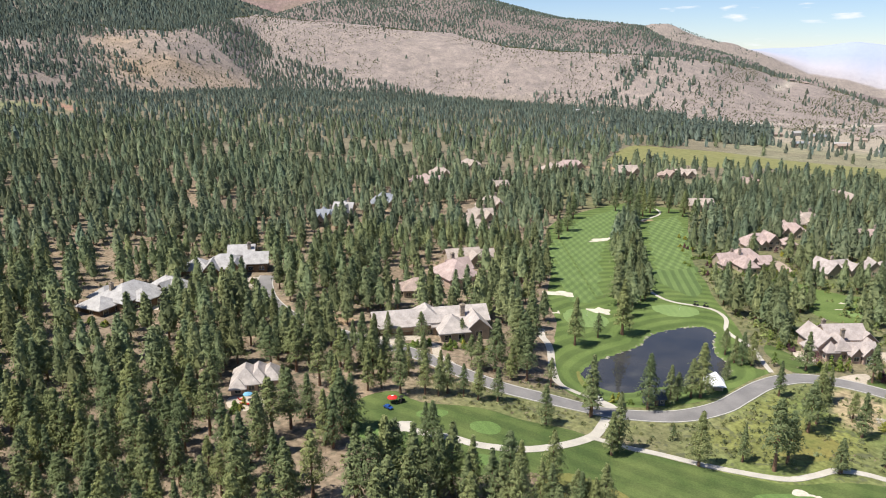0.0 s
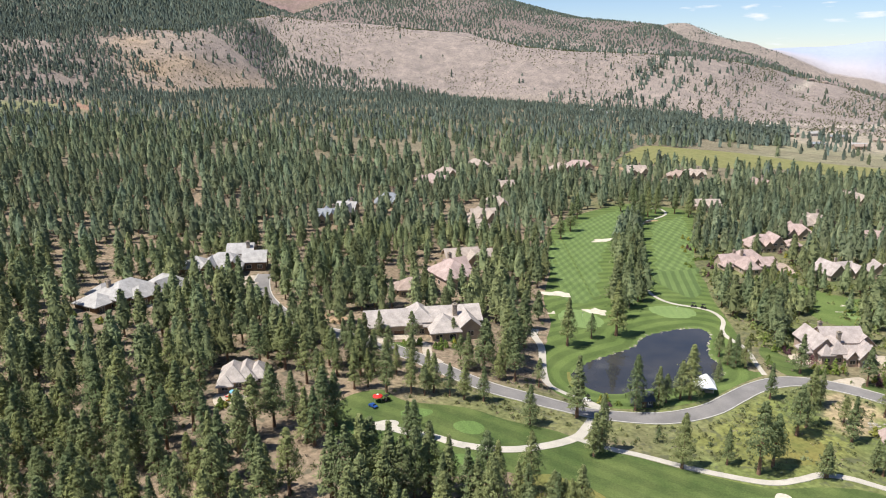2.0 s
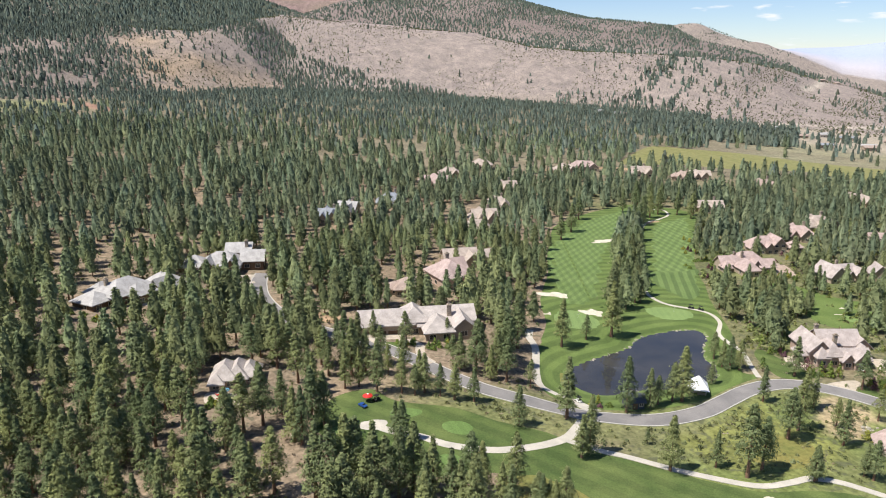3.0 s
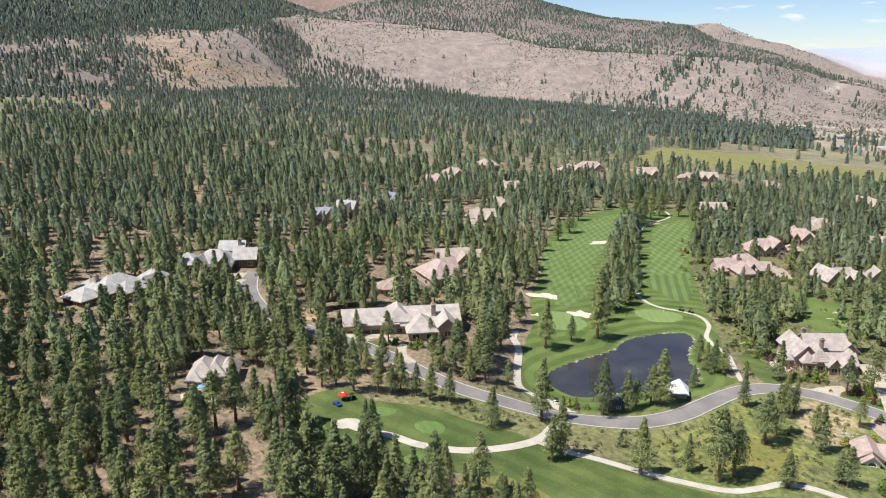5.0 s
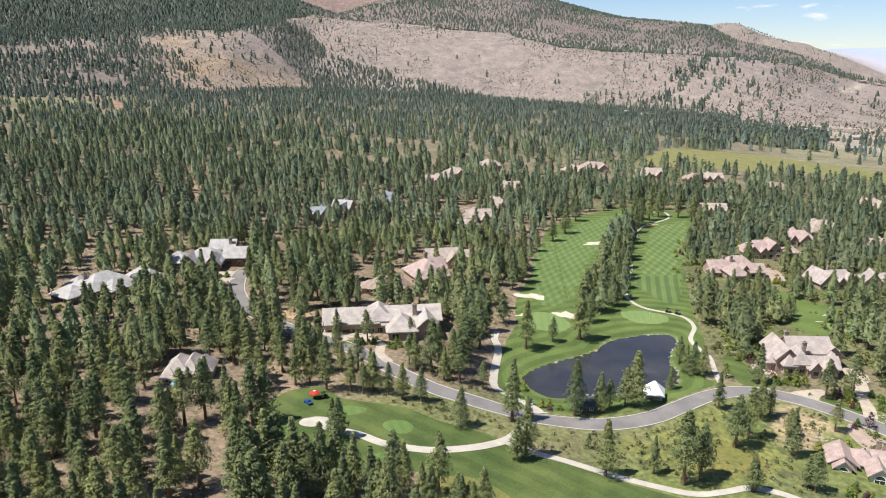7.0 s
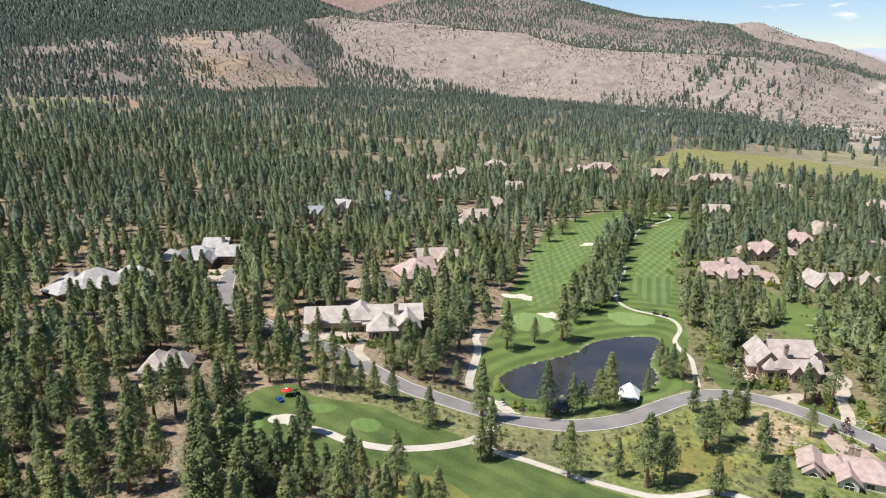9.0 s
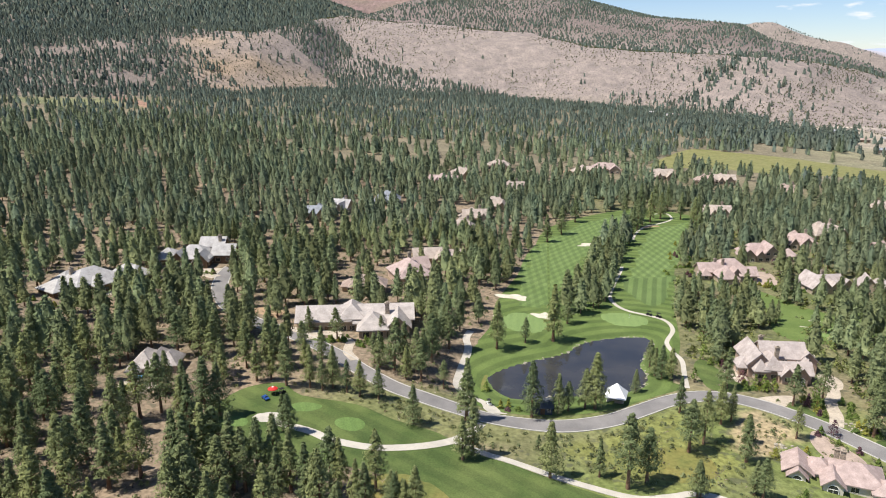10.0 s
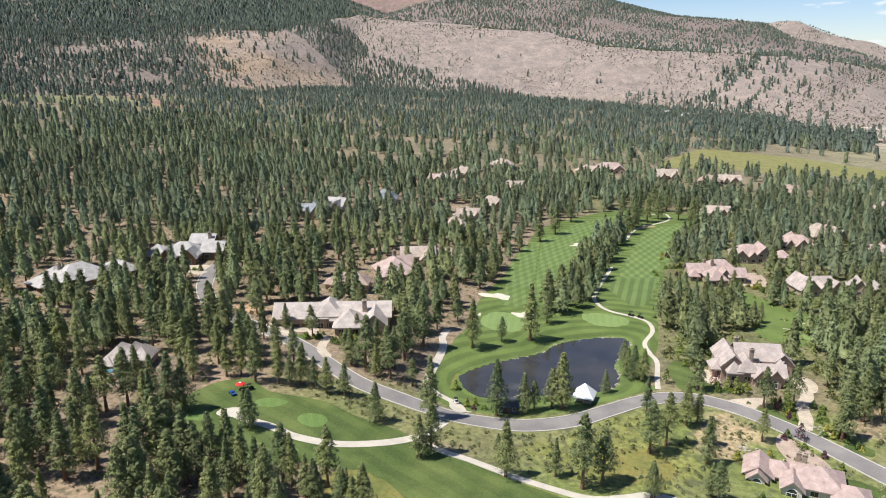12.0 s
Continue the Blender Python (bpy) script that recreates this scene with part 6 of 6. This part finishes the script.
def stones():
    rng = np.random.default_rng(5)
    n = len(LAKE_EDGE)
    for i in range(110):
        t = rng.uniform(0.1, 0.86) * n
        p, q = LAKE_EDGE[int(t) % n], LAKE_EDGE[(int(t) + 1) % n]
        c = p + (q - p) * (t % 1)
        out = np.array([q[1] - p[1], p[0] - q[0]])
        out = out / (np.linalg.norm(out) + 1e-9) * rng.normal(0.0, 0.3)
        s = rng.uniform(0.25, 0.65) * (1.5 if rng.random() < 0.2 else 1)
        boulder(rng, c[0] - out[0], c[1] - out[1], s, "stones round the pond", "pale weathered stone at the pond's edge")
    for i in range(34):
        boulder(rng, rng.uniform(113.4, 120), rng.uniform(150, 154.4), rng.uniform(0.4, 0.9), "garden stones", "pale boulder in a roadside rock garden")
    for i in range(22):
        boulder(rng, rng.uniform(95, 101), rng.uniform(137, 143), rng.uniform(0.4, 1.0), "garden stones", "pale boulder in a roadside rock garden")


stones()


# ---- garden planting ----
def garden_bush(x, y, h, w, seed, mat, label):
    root = new("garden_shrub")
    root.matrix_basis = pose(x, y, gz(x, y) - 0.05)
    rng = np.random.default_rng(seed)
    v, f = tube(rng, h * 0.6, 0.07, 0.03, 5, 3)
    t = mesh_object("stem", v, f, BARK, True)
    t.parent = root
    tri, face = crown_tris(rng, h, w, 0.08, 18, 16, 0.22)
    tri[..., 2] = np.clip(tri[..., 2], 0.02, None)
    c = spray_object("foliage", (tri, face), mat)
    c.parent = root
    tagged(root, label, "shrub", "garden shrubs")


LEAF_GREEN = foliage_material("bright_leaves", (0.09, 0.14, 0.035), (0.2, 0.25, 0.07))
LEAF_YELLOW = foliage_material("yellow_leaves", (0.2, 0.2, 0.04), (0.34, 0.33, 0.08))
LEAF_PURPLE = foliage_material("purple_leaves", (0.09, 0.05, 0.06), (0.17, 0.09, 0.1))


def gardens():
    rng = np.random.default_rng(31)
    kinds = ((LEAF_GREEN, "rounded bright green garden shrub"), (LEAF_GREEN, "rounded bright green garden shrub"), (LEAF_YELLOW, "yellow-green flowering garden shrub"), (LEAF_PURPLE, "dark purple-leaved garden shrub"))
    # plan boxes of planted ground: x0, x1, y0, y1, how many
    for x0, x1, y0, y1, num in ((96, 104, 165.5, 170.5, 9), (107.0, 111.6, 157.6, 164, 9), (109.4, 111.4, 153.6, 156.6, 4), (115.5, 118.5, 155, 163, 7), (112, 119.5, 148.2, 152.6, 9), (106, 112.5, 146.6, 148.6, 5), (112.6, 116, 138, 144, 6), (91, 96, 178, 186, 8), (-8, 6, 170, 176.5, 16), (6, 14, 168, 172, 6), (-46, -37, 133, 137, 8),
                                (94, 104, 137, 141, 6), (92, 99, 121, 125, 7), (-70, -60, 213, 218, 5), (-104, -88, 174, 181, 7), (100, 124, 240, 247, 10), (122, 136, 244, 252, 12), (128, 142, 268, 280, 10), (118, 124, 250, 262, 5), (98, 104, 248, 272, 9), (38, 46, 147.5, 151, 4), (96.5, 106, 262, 302, 18), (92, 98, 244, 262, 5), (109, 121, 143, 147, 5)):
        for i in range(num):
            k = (0, 1, 2, 2, 0, 1, 3)[int(rng.integers(0, 7))]
            bx, by = rng.uniform(x0, x1), rng.uniform(y0, y1)
            spot = np.array([bx]), np.array([by])
            if edge_distance(*spot, ROAD_LINE, False)[0] < 3.3 or edge_distance(*spot, np.array([(111.7, 152.4), (113.3, 157.0), (113.9, 162.0), (117.4, 171.0)]), False)[0] < 2.1:
                continue
            garden_bush(bx, by, rng.uniform(0.9, 2.4), rng.uniform(0.6, 1.2), int(rng.integers(0, 9999)), *kinds[k])
    garden_bush(109.6, 148.4, 4.0, 1.6, 77, LEAF_PURPLE, "dark purple-leaved small tree beside the road")
    for bx, by, bh, bw in ((107.4, 161.8, 5.2, 1.5), (109.8, 159.2, 5.0, 1.5), (110.6, 163.4, 5.4, 1.6), (100.6, 167.0, 4.2, 1.4), (102.6, 166.6, 3.6, 1.4), (98.8, 167.8, 3.8, 1.3), (84.9, 168.9, 4.0, 1.6), (89.8, 183.0, 4.6, 1.7)):
        garden_bush(bx, by, bh, bw, int(bx * 10), LEAF_GREEN, "leafy bright green small tree in a garden")
    garden_bush(96.4, 170.2, 3.6, 1.7, 78, LEAF_PURPLE, "purple-leaved small tree in front of a large house")
    garden_bush(35.0, 158.2, 2.6, 1.3, 79, LEAF_GREEN, "grey-green willow bush at the pond's edge")


gardens()


# ---- the far valley ----
def far_building(x, y, rot, w, d, h, wall, roof, label):
    root = new("far_building")
    root.matrix_basis = pose(x, y, gz(x, y), 0, 0, rot)
    part("wall", wall_mesh(w, d, -2, h, h * 0.45, "gable"), wall, root)
    part("roof", roof_mesh(w, d, h, h * 0.45, "gable", 0.6), roof, root)
    for i in range(3):
        window_part(root, (i - 1) * w * 0.3, -d / 2, 0.9, 1.6, 1.4, "s")
    return tagged(root, label, "building", "buildings in the far valley")


def valley():
    rng = np.random.default_rng(3)
    for i in range(22):
        a, r = radians(rng.uniform(20, 33)), rng.uniform(880, 1120)
        if i > 16:
            a, r = radians(rng.uniform(9, 18)), rng.uniform(1090, 1180)
        x, y = r * math.sin(a), r * math.cos(a)
        k = int(rng.integers(0, 3))
        far_building(x, y, rng.uniform(-40, 40), rng.uniform(10, 20), rng.uniform(7, 11), rng.uniform(3, 5), (STUCCO, TRIM, STUCCO_PINK)[k], (ROOF_BROWN, ROOF_GREY, ROOF_BLUE)[k],
                     ("low tan building in the far valley", "pale building with a grey roof in the far valley", "building with a blue-grey roof in the far valley")[k])
    far_building(850, 1795, 20, 18, 10, 4.5, STUCCO, ROOF_BROWN, "long brown building on the far hilltop")
    far_building(880, 1780, 10, 12, 8, 4, STUCCO, ROOF_BROWN, "brown building on the far hilltop")


valley()


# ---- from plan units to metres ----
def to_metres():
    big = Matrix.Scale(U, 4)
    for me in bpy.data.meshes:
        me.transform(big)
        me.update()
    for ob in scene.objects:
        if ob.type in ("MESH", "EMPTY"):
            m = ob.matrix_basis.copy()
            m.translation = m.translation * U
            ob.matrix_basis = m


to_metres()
